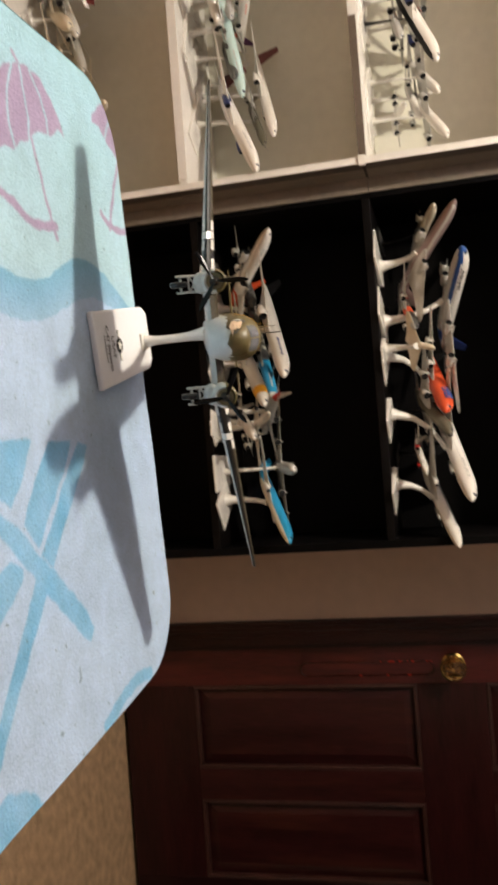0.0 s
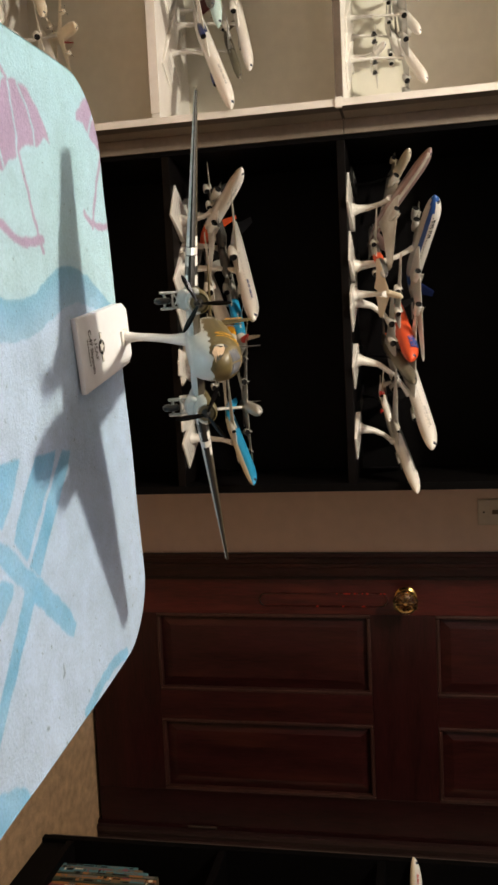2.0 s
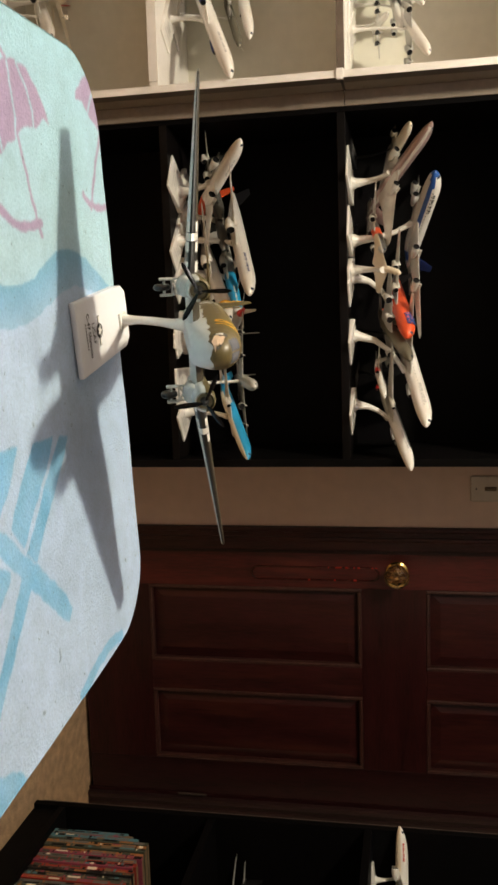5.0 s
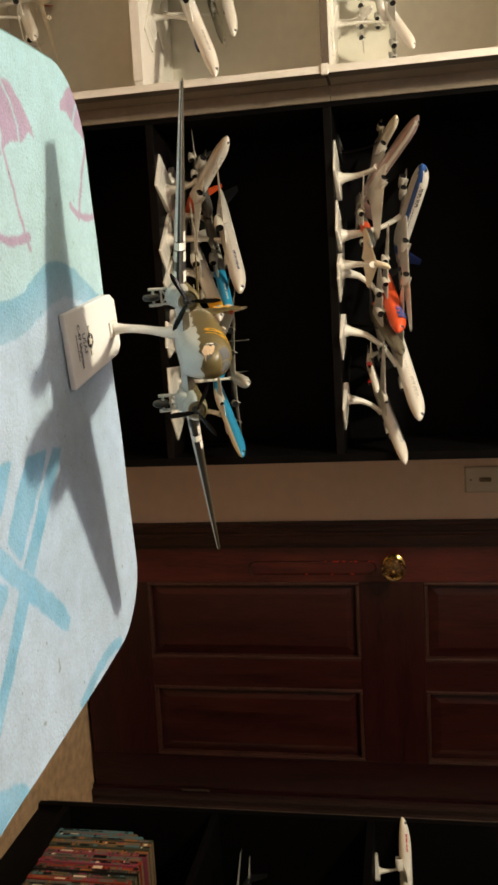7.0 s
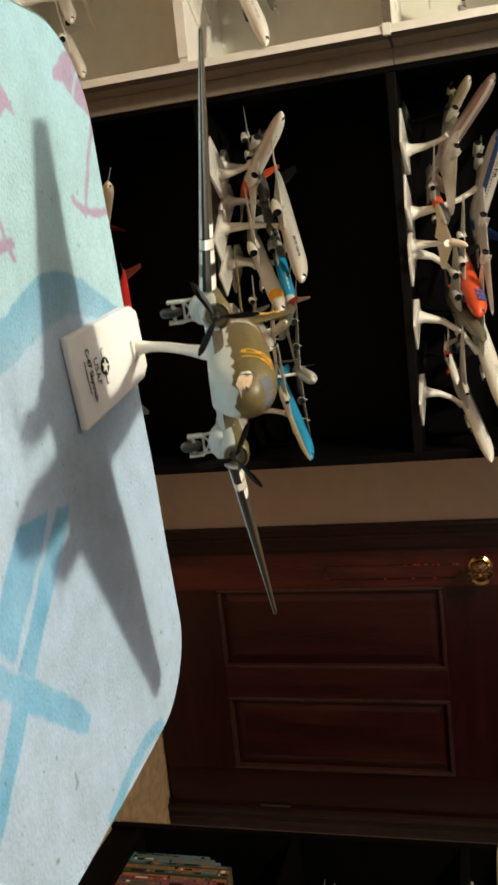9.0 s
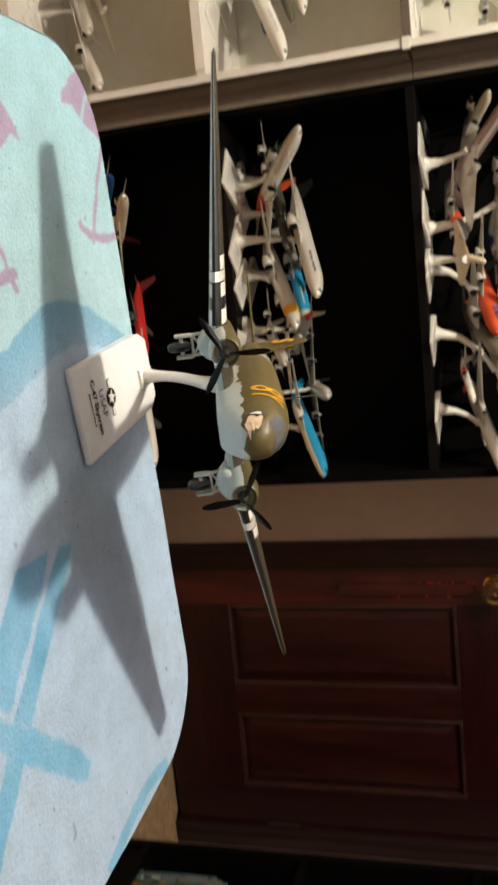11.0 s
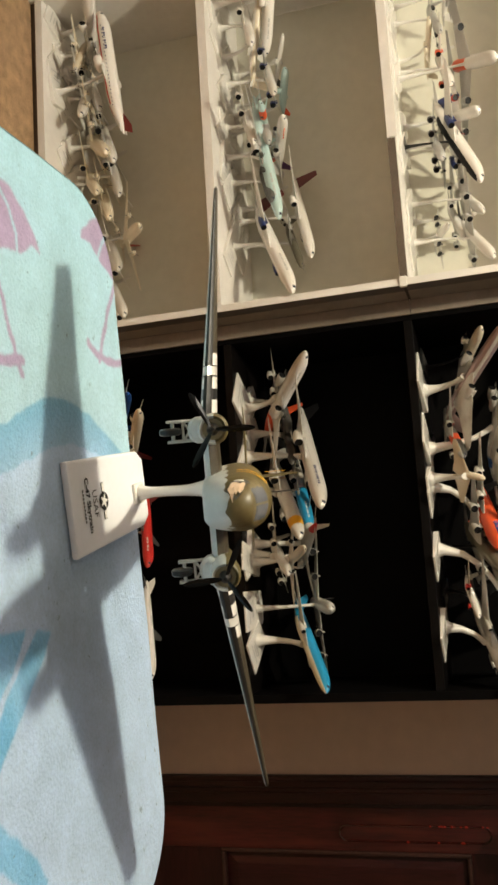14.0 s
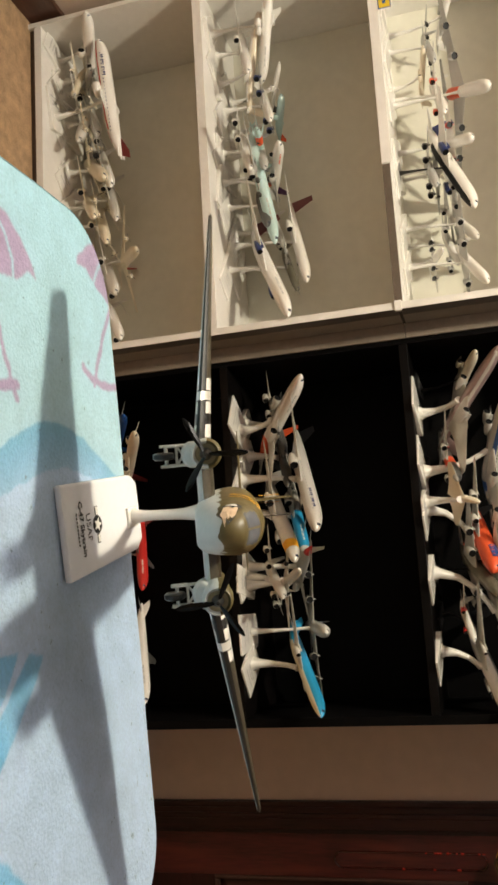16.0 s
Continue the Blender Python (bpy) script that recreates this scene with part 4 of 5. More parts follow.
        for a in (2, 122, 242) if s < 0 else (176, 56, 296):
            rot = Matrix.Translation((hx, -0.0590 + ahead, hz)) @ Matrix.Rotation(radians(a), 4, "Y")
            rings = []
            for r, w, tw in ((0.002, 0.0012, 50), (0.007, 0.0019, 40), (0.015, 0.0022, 28), (0.0205, 0.0017, 20), (0.0236, 0.0006, 16)):
                cw, sw = math.cos(radians(tw)), math.sin(radians(tw))
                rings.append([(w * cw, w * sw, r), (0.15 * w * -sw, 0.25 * w * cw, r), (-w * cw, -w * sw, r), (0.15 * w * sw, -0.25 * w * cw, r)])
            loft(rings, pb, rot)
        pb.transform(inv)
        part("propeller", pb, P_BLADE, air, "black three-bladed propeller")
        # landing gear: two struts with a cross brace, and a wheel
        bm = bmesh.new()
        for dx in (-0.0058, 0.0058):
            tube([(hx + dx, -0.026, hz - 0.007), (hx + dx, -0.030, hz - 0.024)], 0.0010, 8, bm)
        tube([(hx - 0.0058, -0.030, hz - 0.024), (hx + 0.0058, -0.030, hz - 0.024)], 0.0011, 8, bm)
        tube([(hx - 0.0058, -0.027, hz - 0.010), (hx + 0.0058, -0.0285, hz - 0.018)], 0.0008, 6, bm)
        tube([(hx + 0.0058, -0.027, hz - 0.010), (hx - 0.0058, -0.0285, hz - 0.018)], 0.0008, 6, bm)
        tube([(hx - 0.0058, -0.0285, hz - 0.018), (hx + 0.0058, -0.0285, hz - 0.018)], 0.0009, 6, bm)
        block(hx - 0.0068, hx - 0.0052, -0.0325, -0.0265, hz - 0.0275, hz - 0.018, 0.0004, bm)
        block(hx + 0.0052, hx + 0.0068, -0.0325, -0.0265, hz - 0.0275, hz - 0.018, 0.0004, bm)
        bmesh.ops.translate(bm, verts=bm.verts, vec=(0, 0.75 * ahead, 0))
        bm.transform(inv)
        part("landing_gear", bm, P_GEAR, air, "grey landing gear struts")
        wh = loft([[(hx + x, -0.030 + r * math.cos(2 * math.pi * j / 20), hz - 0.0255 + r * math.sin(2 * math.pi * j / 20)) for j in range(20)] for x, r in ((-0.0023, 0.0034), (-0.0021, 0.0054), (-0.0012, 0.0064), (0.0012, 0.0064), (0.0021, 0.0054), (0.0023, 0.0034))])
        bmesh.ops.translate(wh, verts=wh.verts, vec=(0, 0.75 * ahead, 0))
        wh.transform(inv)
        part("wheel", wh, P_BLACK, air, "black rubber wheel", True)
    bm = wing([(0.012, drawn(0.112), 0, 0.050, 0.06), (0.020, drawn(0.134), 0, 0.038, 0.06), (0.040, drawn(0.154), 0, 0.028, 0.06), (0.050, drawn(0.164), 0, 0.018, 0.05), (0.0528, drawn(0.170), 0, 0.008, 0.05)], True)
    bm.transform(inv)
    part("fin", bm, P_OLIVE, air, "", True)
    mast = tube([(0, -0.03, 0.022), (0, -0.03, 0.040)], 0.0005, 6)
    mast.transform(inv)
    part("antenna", mast, P_DARK, air)
    # yellow letters on the nose and on the fin
    for s in (1, -1):
        bm = text_mesh("8Y", 0.0255, 0.0002)
        for v in bm.verts:
            a = 0.42 + v.co.y / (0.95 * R)
            v.co = skin(s, -0.0545 + s * v.co.x * 0.74, a)
        bm.transform(inv)
        part("lettering", bm, P_AMBER, air, "yellow code letters")
        bm = text_mesh("S", 0.022, 0.0007)
        for v in bm.verts:
            v.co = (s * 0.0029, drawn(0.166) + s * v.co.x, 0.033 + v.co.y)
        bm.transform(inv)
        part("lettering", bm, P_AMBER, air, "yellow letter")
    # nose emblem: a plain flesh-coloured patch with a white cap
    bm = bmesh.new()
    for cx, cz, rx, rz, idx, lift in ((-0.0905, 0.12, 0.0050, 0.34, 2, 0.5), (-0.0925, -0.02, 0.0034, 0.17, 0, 0.8), (-0.0900, 0.28, 0.0036, 0.15, 0, 0.8), (-0.0880, 0.05, 0.0022, 0.20, 0, 0.9), (-0.0918, 0.18, 0.0026, 0.10, 0, 1.0), (-0.0832, 0.20, 0.0017, 0.30, 2, 0.6), (-0.0832, 0.16, 0.0010, 0.16, 1, 0.9)):
        ringp = []
        for j in range(18):
            w = 2 * math.pi * j / 18
            wob = 1 + 0.22 * math.sin(3 * w + cx * 900)
            y, a = cx - 0.0030 + 1.15 * rx * wob * math.cos(w), 1.2 * cz - 0.10 + 1.35 * rz * wob * math.sin(w)
            ringp.append(bm.verts.new(skin(-1, blunt(y), a, 0.0006 + lift * 0.0008)))
        f = bm.faces.new(ringp)
        f.material_index = idx
    bm.transform(inv)
    part("emblem", bm, [P_SKIN, P_WHITE, P_DARK], air, "small painted emblem patch")
    # stand: a wedge with clipped corners and a curved arm
    at = Matrix.Rotation(radians(12.5), 4, "Z") @ Matrix.Translation((0, 0.0075, 0))
    w0, w1, h = 0.0315, 0.0268, 0.0535
    lo, hi = 0.0050, 0.0115
    outline = [(-w0, -h), (w0, -h), (w1 + 0.0008, h - 0.009), (w1 - 0.006, h), (-w1 + 0.006, h), (-w1 - 0.0008, h - 0.009)]
    rise = lambda y: lo + (hi - lo) * (y + h) / (2 * h)  # noqa: E731
    base = part("base", prism(outline, 0.0, tuple(rise(y) for _, y in outline), m=at, bevel=0.0018), P_BASE, air, "white plastic wedge base with black printing")
    slope = math.atan2(hi - lo, 2 * h)

    def lay(bm, y):
        bm.transform(at @ Matrix.Translation((0, y, rise(y) + 0.0005)) @ Matrix.Rotation(slope, 4, "X"))
        return bm

    part("print", lay(text_mesh("C-47 Skytrain", 0.0066, 0.00018), -0.0330), P_INK, base)
    part("print", lay(text_mesh("USAF", 0.0082), -0.0245), P_INK, base)
    bm = bmesh.new()
    for i in range(9):
        block(-0.011 + i * 0.0025, -0.0093 + i * 0.0025, -0.0007, 0.0007, 0, 0.0001, 0, bm)
    part("print", lay(bm, -0.0390), P_INK, base)
    # round emblem with a star and two bars
    bm = bmesh.new()
    bm.faces.new([bm.verts.new((0.0062 * math.cos(a), 0.0062 * math.sin(a), 0)) for a in (2 * math.pi * i / 28 for i in range(28))])
    block(-0.0125, -0.0062, -0.0018, 0.0018, -0.0001, 0, 0, bm)
    block(0.0062, 0.0125, -0.0018, 0.0018, -0.0001, 0, 0, bm)
    part("print", lay(bm, -0.0128), P_INK, base)
    bm = bmesh.new()
    bm.faces.new([bm.verts.new(((0.0056 if i % 2 == 0 else 0.0023) * math.sin(math.pi * i / 5), (0.0056 if i % 2 == 0 else 0.0023) * math.cos(math.pi * i / 5), 0.0003)) for i in range(10)])
    block(-0.0120, -0.0066, -0.0012, 0.0012, 0.0001, 0.0003, 0, bm)
    block(0.0066, 0.0120, -0.0012, 0.0012, 0.0001, 0.0003, 0, bm)
    part("print", lay(bm, -0.0128), P_WHITE, base)
    root = at @ Vector((0.003, 0.0405, rise(0.0405) - 0.002))
    belly = inv @ Vector((-0.003, 0.010, -0.0125))
    c1, c2 = root + Vector((0, 0.002, 0.034)), belly + Vector((0, 0.014, -0.024))
    pts, width = [], []
    for k in range(15):
        u = k / 14
        pts.append(root * (1 - u) ** 3 + c1 * 3 * u * (1 - u) ** 2 + c2 * 3 * u * u * (1 - u) + belly * u ** 3)
        flare = 0.0030 * max(0.0, 1 - u * 5) ** 2 + 0.0030 * max(0.0, (u - 0.5) / 0.5) ** 2
        width.append((0.0043 + flare, 0.0037 + flare))
    part("arm", tube(pts, width, 14), P_WHITE, air, "white curved stand arm", True)
    part("arm_socket", block(-0.0045, 0.0105, 0.0310, 0.0475, rise(0.031) - 0.004, rise(0.0475) + 0.0010, 0.0012, None, at), P_WHITE, air, "white raised arm socket")


def two_tone():
    """Olive above, grey below with a ragged spray line, and black and white bands round the tail."""
    m = bpy.data.materials.new("olive_over_grey_paint")
    m.use_nodes = True
    n, l = m.node_tree.nodes, m.node_tree.links
    b = n["Principled BSDF"]
    b.inputs["Roughness"].default_value = 0.42
    at = n.new("ShaderNodeAttribute")
    at.attribute_name = "scheme"
    sep = n.new("ShaderNodeSeparateXYZ")
    l.new(at.outputs["Vector"], sep.inputs[0])

    def calc(op, a, c):
        k = n.new("ShaderNodeMath")
        k.operation = op
        for i, v in enumerate((a, c)):
            if isinstance(v, (int, float)):
                k.inputs[i].default_value = v
            else:
                l.new(v, k.inputs[i])
        return k.outputs[0]

    def blend(fac, a, c):
        k = n.new("ShaderNodeMix")
        k.data_type = "RGBA"
        l.new(fac, k.inputs[0])
        for i, v in ((6, a), (7, c)):
            if isinstance(v, tuple):
                k.inputs[i].default_value = (*v, 1)
            else:
                l.new(v, k.inputs[i])
        return k.outputs[2]

    wave, worn = n.new("ShaderNodeTexNoise"), n.new("ShaderNodeTexNoise")
    wave.inputs["Scale"].default_value, wave.inputs["Detail"].default_value = 0.95, 1.2
    worn.inputs["Scale"].default_value, worn.inputs["Detail"].default_value = 3, 6
    l.new(at.outputs["Vector"], wave.inputs["Vector"]), l.new(at.outputs["Vector"], worn.inputs["Vector"])
    line = calc("ADD", sep.outputs[2], calc("MULTIPLY", calc("SUBTRACT", wave.outputs["Fac"], 0.5), 1.3))
    upper = calc("GREATER_THAN", line, -0.34)
    olive = blend(worn.outputs["Fac"], (0.095, 0.072, 0.023), (0.155, 0.120, 0.045))
    grey = blend(worn.outputs["Fac"], (0.54, 0.575, 0.56), (0.64, 0.665, 0.645))
    paint = blend(upper, grey, olive)
    zone = calc("MULTIPLY", calc("GREATER_THAN", sep.outputs[1], 3.6), calc("LESS_THAN", sep.outputs[1], 6.3))
    odd = calc("GREATER_THAN", calc("PINGPONG", sep.outputs[1], 0.6), 0.3)
    paint = blend(zone, paint, blend(odd, (0.02, 0.02, 0.02), (0.75, 0.74, 0.70)))
    l.new(paint, b.inputs["Base Color"])
    return m


P_TWOTONE = two_tone()
P_DARKO = material("dark_olive_wing_paint", (0.056, 0.047, 0.030), 0.35, vary=0.2, scale=30, spec=0.4)
P_KHAKI = material("khaki_engine_front_paint", (0.25, 0.215, 0.125), 0.4, vary=0.15, scale=40)
P_BASE = material("bright_white_plastic", (0.86, 0.875, 0.92), 0.3, vary=0.03, scale=25)
P_GEAR = material("pale_grey_gear_paint", (0.62, 0.62, 0.58), 0.35, vary=0.08, scale=40)
P_BLADE = material("glossy_black_blade", (0.004, 0.004, 0.004), 0.18, vary=0.2, scale=60, spec=0.2)
P_DARKW = material("dark_glossy_wing_paint", (0.015, 0.013, 0.011), 0.42, vary=0.2, scale=30, spec=0.16)
transport_airplane()


# ---- books ----
P_TEAL = material("teal_paper", (0.07, 0.20, 0.25), 0.5, vary=0.2, scale=30)
P_MAG = material("pink_red_paper", (0.26, 0.05, 0.085), 0.5, vary=0.2, scale=30)
P_OCHRE = material("ochre_paper", (0.34, 0.145, 0.045), 0.5, vary=0.25, scale=30)
P_RUST = material("rust_paper", (0.30, 0.035, 0.022), 0.5, vary=0.3, scale=30)
P_OLIVEP = material("dark_green_paper", (0.05, 0.065, 0.05), 0.5, vary=0.25, scale=30)
P_PAGES = material("yellowed_book_pages", (0.20, 0.13, 0.07), 0.7, vary=0.3, scale=60)
P_STONE = material("stone_grey_paper", (0.14, 0.13, 0.12), 0.5, vary=0.3, scale=30)
def book(x, y, z, thick, tall, deep, paint):
    b = thing("book", "slim paperback book standing on the lowest black shelf", "book", Matrix.Translation((x, y, z)), group="row of books")
    part("cover", block(0, deep, -thick / 2, thick / 2, 0, tall, 0.0012), paint, b)
    part("pages", block(0.003, deep + 0.001, -thick / 2 + 0.0015, thick / 2 - 0.0015, 0.003, tall + 0.0006), P_PAGES, b)
    # worn titles and decoration along the spine, too small to read
    inks = [P_STONE, P_OCHRE, P_INK, P_TEAL, P_MAG, P_OLIVEP, P_CREAM, P_PAGES]
    bars, at = bmesh.new(), tall * random.uniform(0.02, 0.06)
    while at < tall - 0.008:
        long = random.choice((0.003, 0.005, 0.008, 0.016, 0.030)) * random.uniform(0.7, 1.3)
        wide = random.uniform(0.25, 0.85) * thick
        side = random.uniform(-0.49 * thick, 0.49 * thick - wide)
        block(-0.0003, 0.0001, side, side + wide, at, min(at + long, tall - 0.002), 0, bars, None, random.choice((0, 0, 1, 2, 2, 2, 3, 4, 5, 5, 6, 7)))
        at += long + random.uniform(0.001, 0.008)
    part("lettering", bars, inks, b)
    return b


at_y = -0.452
random.seed(4)
for i in range(34):
    th = random.uniform(0.009, 0.0145)
    at_y -= th + 0.0006
    tall = min(0.203 + 0.017 * i, 0.258) + random.uniform(-0.006, 0.008)
    book(0.618 + random.uniform(0, 0.008), at_y + th / 2, 0.0902, th, tall, 0.15, ([P_TEAL, P_STONE, P_TEAL, P_OLIVEP, P_OCHRE, P_OLIVEP, P_OCHRE, P_MAG, P_STONE, P_RUST, P_MAG, P_RUST, P_BLACK] + [P_BLACK, P_OLIVEP, P_RUST, P_DARK] * 9)[i])


# ---- the aircraft on the shelves ----
airliner((-1.069, -0.45, 1.055), (-0.903, -0.22, 0.89), "pinkish silver jet airliner model on a white stand", P_PINK, P_PINK, wings=P_SILVER, fin=P_PINK, cheat=P_SILVER, fat=0.043, flush=True, base_size=(0.095, 0.115), chord=1.35, base=0.860)
airliner((-1.099, -0.33, 1.008), (-1.026, -0.12, 0.935), "cream jet airliner model behind other models", P_CREAM, wings=P_CREAM, front=-0.22, stand_m=P_BLACK, base_size=(0.05, 0.08), base=0.860)
airliner((-0.973, -0.42, 1.064), (-0.782, -0.14, 0.986), "blue and white four-engined airliner model", P_WHITE, P_GREY, cheat=P_BLUE, wings=P_SILVER, engines=4, fin=P_NAVY, letters=P_INK, split=-0.30, cheat_w=0.27, fat=0.058, pods=0.88, span=1.42, nose_paint=P_BLUE, zone=(-0.1, 0.03), windows=P_INK, flush=True, shift=0.024, base_size=(0.09, 0.115), chord=1.35, base=0.860)
airliner((-0.614, -0.4, 1.002), (-0.763, -0.2, 0.955), "orange-red airliner model with a blue patch", P_ORANGE, wings=P_SILVER, engines=4, fin=P_INK, fat=0.078, pods=0.75, span=1.3, flush=True, shift=-0.060, scribble=P_BLUE, chord=1.35, base=0.860)
airliner((-0.758, -0.400, 0.984), (-0.784, -0.352, 0.916), "small cream delta-winged jet model climbing steeply", P_CREAM, wings=P_CREAM, fin=P_CREAM, engines=0, span=1.7, chord=2.3, fat=0.085, sharp=1.8, tail_k=0.5, fin_up=0.16, base_size=(0.05, 0.07), base=0.860)
airliner((-0.413, -0.43, 1.042), (-0.654, -0.15, 0.97), "white twin-engined airliner model with small lettering", P_WHITE, wings=P_SILVER, letters=P_GREY, fin=P_INK, fin_up=0.13, fat=0.050, pods=0.75, windows=P_GREY, flush=True, shift=-0.078, base_size=(0.07, 0.10), chord=1.35, base=0.860)
airliner((-0.310, -0.41, 1.006), (-0.530, -0.15, 0.915), "white airliner model with a mottled grey upper side", P_WHITE, wings=P_SILVER, letters=P_GREY, fin=P_INK, cheat=P_DARK, cheat_w=0.2, fat=0.042, split=0.78, nose_paint=P_WHITE, zone=(-0.1, 0.24), pods=0.62, flush=True, shift=-0.025, base_size=(0.07, 0.105), base=0.860)
airliner((-0.564, -0.44, 1.006), (-0.685, -0.18, 0.916), "grey-green metallic airliner model", P_MOSS, wings=P_GREY, engines=4, fin=P_ORANGE, front=-0.22, stand_m=P_BLACK, base_size=(0.05, 0.08), chord=1.35, base=0.860)
airliner((-1.067, -0.43, 0.635), (-0.915, -0.2, 0.454), "cream-white airliner model with an orange tail band", P_WHITE, P_SILVER, wings=P_SILVER, letters=P_GREY, fin=P_INK, nose_paint=P_ORANGE, zone=(0.60, 0.84), flush=True, base_size=(0.095, 0.115), base=0.440)
airliner((-0.721, -0.45, 0.649), (-0.986, -0.2, 0.552), "silver-white twin-engined airliner model with dark lettering", P_SILVER, P_SILVER, wings=P_SILVER, letters=P_NAVY, fin=P_INK, fin_up=0.14, windows=P_GREY, base=0.440)
airliner((-0.661, -0.42, 0.592), (-0.889, -0.18, 0.466), "silver airliner model with an amber patch on its nose", P_SILVER, wings=P_SILVER, nose_paint=P_AMBER, zone=(0.13, 0.25), fin=P_SILVER, base=0.440)
airliner((-0.666, -0.34, 0.597), (-0.894, -0.1, 0.509), "silver airliner model with a bright blue front half", P_SILVER, wings=P_SILVER, fin=P_INK, letters=P_WHITE, nose_paint=P_SKY, zone=(0.10, 0.50), fat=0.042, base=0.440)
airliner((-0.342, -0.44, 0.63), (-0.528, -0.2, 0.508), "bright blue and cream airliner model", P_SKY, P_CREAM, wings=P_SILVER, fin=P_SKY, fin_up=0.11, split=-0.34, fat=0.046, pods=0.8, flush=True, base_size=(0.085, 0.10), base=0.440)
airliner((-0.506, -0.36, 0.635), (-0.52, -0.08, 0.525), "white four-engined airliner model with long thin wings", P_WHITE, P_SILVER, wings=P_SILVER, engines=4, span=1.35, fin=P_WHITE, arm_w=0.62, flush=True, base_size=(0.09, 0.115), base=0.440)
airliner((-0.614, -0.14, 0.522), (-0.694, -0.4, 0.613), "grey airliner model with a red and white fin", P_GREY, wings=P_GREY, fin=P_CREAM, fin_up=0.13, nose_paint=P_RED, zone=(0.84, 1.1), base=0.440)
airliner((-0.833, -0.34, 0.567), (-1.002, -0.16, 0.508), "dark grey propeller airplane model with an orange fin", P_DARK, wings=P_DARK, engines=4, straight=True, fin=P_ORANGE, base=0.440)
airliner((-1.944, -0.42, 0.579), (-1.762, -0.34, 0.523), "cream jet airliner model on a white stand", P_CREAM, P_WHITE, wings=P_WHITE, base=0.458, front=-0.473)
airliner((-1.823, -0.36, 0.572), (-2.033, -0.49, 0.638), "long white airliner model with grey lettering", P_WHITE, wings=P_WHITE, letters=P_GREY, engines=4, base=0.458, front=-0.473)
airliner((-1.902, -0.32, 0.61), (-1.817, -0.24, 0.561), "white airliner model with a purple tail", P_WHITE, wings=P_WHITE, fin=P_DARK, base=0.458, front=-0.473)
airliner((-1.383, -0.42, 0.594), (-1.73, -0.36, 0.526), "long pale aqua airliner model", P_PALE, wings=P_GREY, fin=P_PALE, letters=P_GREY, fat=0.040, fin_up=0.07, base=0.458, front=-0.473)
airliner((-1.826, -0.3, 0.606), (-1.735, -0.24, 0.574), "short pale aqua airliner model", P_PALE, wings=P_PALE, fin=P_ORANGE, fat=0.085, base=0.458, front=-0.473)
airliner((-1.633, -0.42, 0.618), (-1.592, -0.24, 0.553), "white airliner model with purple and orange lettering", P_WHITE, wings=P_WHITE, fin=P_PURPLE, letters=P_ORANGE, fat=0.066, base=0.458, front=-0.473)
airliner((-1.184, -0.49, 0.629), (-1.503, -0.28, 0.493), "white airliner model with purple engines", P_WHITE, wings=P_WHITE, engine=P_NAVY, fin=P_MAROON, letters=P_GREY, fat=0.040, pods=0.9, base=0.458, front=-0.473)
airliner((-1.289, -0.4, 0.657), (-1.563, -0.24, 0.588), "white airliner model with a maroon fin", P_WHITE, wings=P_WHITE, fin=P_MAROON, fat=0.040, base=0.458, front=-0.473)
airliner((-1.293, -0.34, 0.62), (-1.459, -0.24, 0.563), "mottled grey propeller airplane model", P_MOSS, wings=P_GREY, pods=1.3, engines=4, straight=True, base=0.458, front=-0.473)
# at base 0.872, grey wings on white models put the shelf's shade into colour
airliner((-1.643, -0.46, 1.095), (-1.731, -0.3, 0.984), "white four-engined airliner model with an orange band and black engines", P_WHITE, wings=P_GREY, engines=4, span=2.25, nose_paint=P_ORANGE, zone=(0.43, 0.74), fin=P_WHITE, fat=0.072, sharp=1.0, windows=P_GREY, pods=1.22, base=0.872, front=-0.473, arm_w=0.44)
airliner((-1.552, -0.42, 1.048), (-1.625, -0.26, 0.968), "white airliner model with red engines", P_WHITE, wings=P_WHITE, engine=P_RED, engines=2, span=1.2, fin=P_WHITE, fat=0.068, sharp=1.0, windows=P_GREY, pods=1.22, base=0.872, front=-0.473, arm_w=0.44)
airliner((-1.377, -0.45, 1.04), (-1.659, -0.3, 0.943), "white and navy airliner model on a black stand", P_WHITE, P_INK, wings=P_WHITE, engine=P_NAVY, fin=P_NAVY, split=-0.55, fat=0.05, pods=1.0, stand_m=P_BLACK, base_size=(0.045, 0.05), base=0.872, front=-0.473)
airliner((-1.32, -0.42, 1.037), (-1.466, -0.26, 0.967), "white airliner model with black engines", P_WHITE, wings=P_GREY, engines=4, span=1.2, pods=1.22, base=0.872, front=-0.473, arm_w=0.44)
airliner((-1.208, -0.45, 1.048), (-1.375, -0.28, 0.972), "white airliner model with black engines", P_WHITE, wings=P_GREY, engines=4, span=1.2, pods=1.22, base=0.872, front=-0.473, arm_w=0.44)
airliner((-1.932, -0.42, 1.039), (-1.865, -0.28, 0.985), "large white airliner model", P_WHITE, wings=P_GREY, engines=4, pods=1.22, base=0.872, front=-0.473, arm_w=0.44)
airliner((-1.808, -0.4, 0.963), (-1.715, -0.3, 0.939), "cream airliner model on a white shelf", P_CREAM, wings=P_CREAM, engines=2, pods=1.22, base=0.872, front=-0.473, arm_w=0.44)
airliner((-1.994, -0.44, 0.179), (-1.678, -0.4, 0.199), "white airliner model with a thin red stripe", P_WHITE, P_SILVER, cheat=P_RED, cheat_w=0.12, wings=P_WHITE, fin=P_MAROON, letters=P_NAVY, fat=0.058, split=-0.45, fin_up=0.11, span=0.36, windows=P_NAVY, base=0.035, front=-0.473)
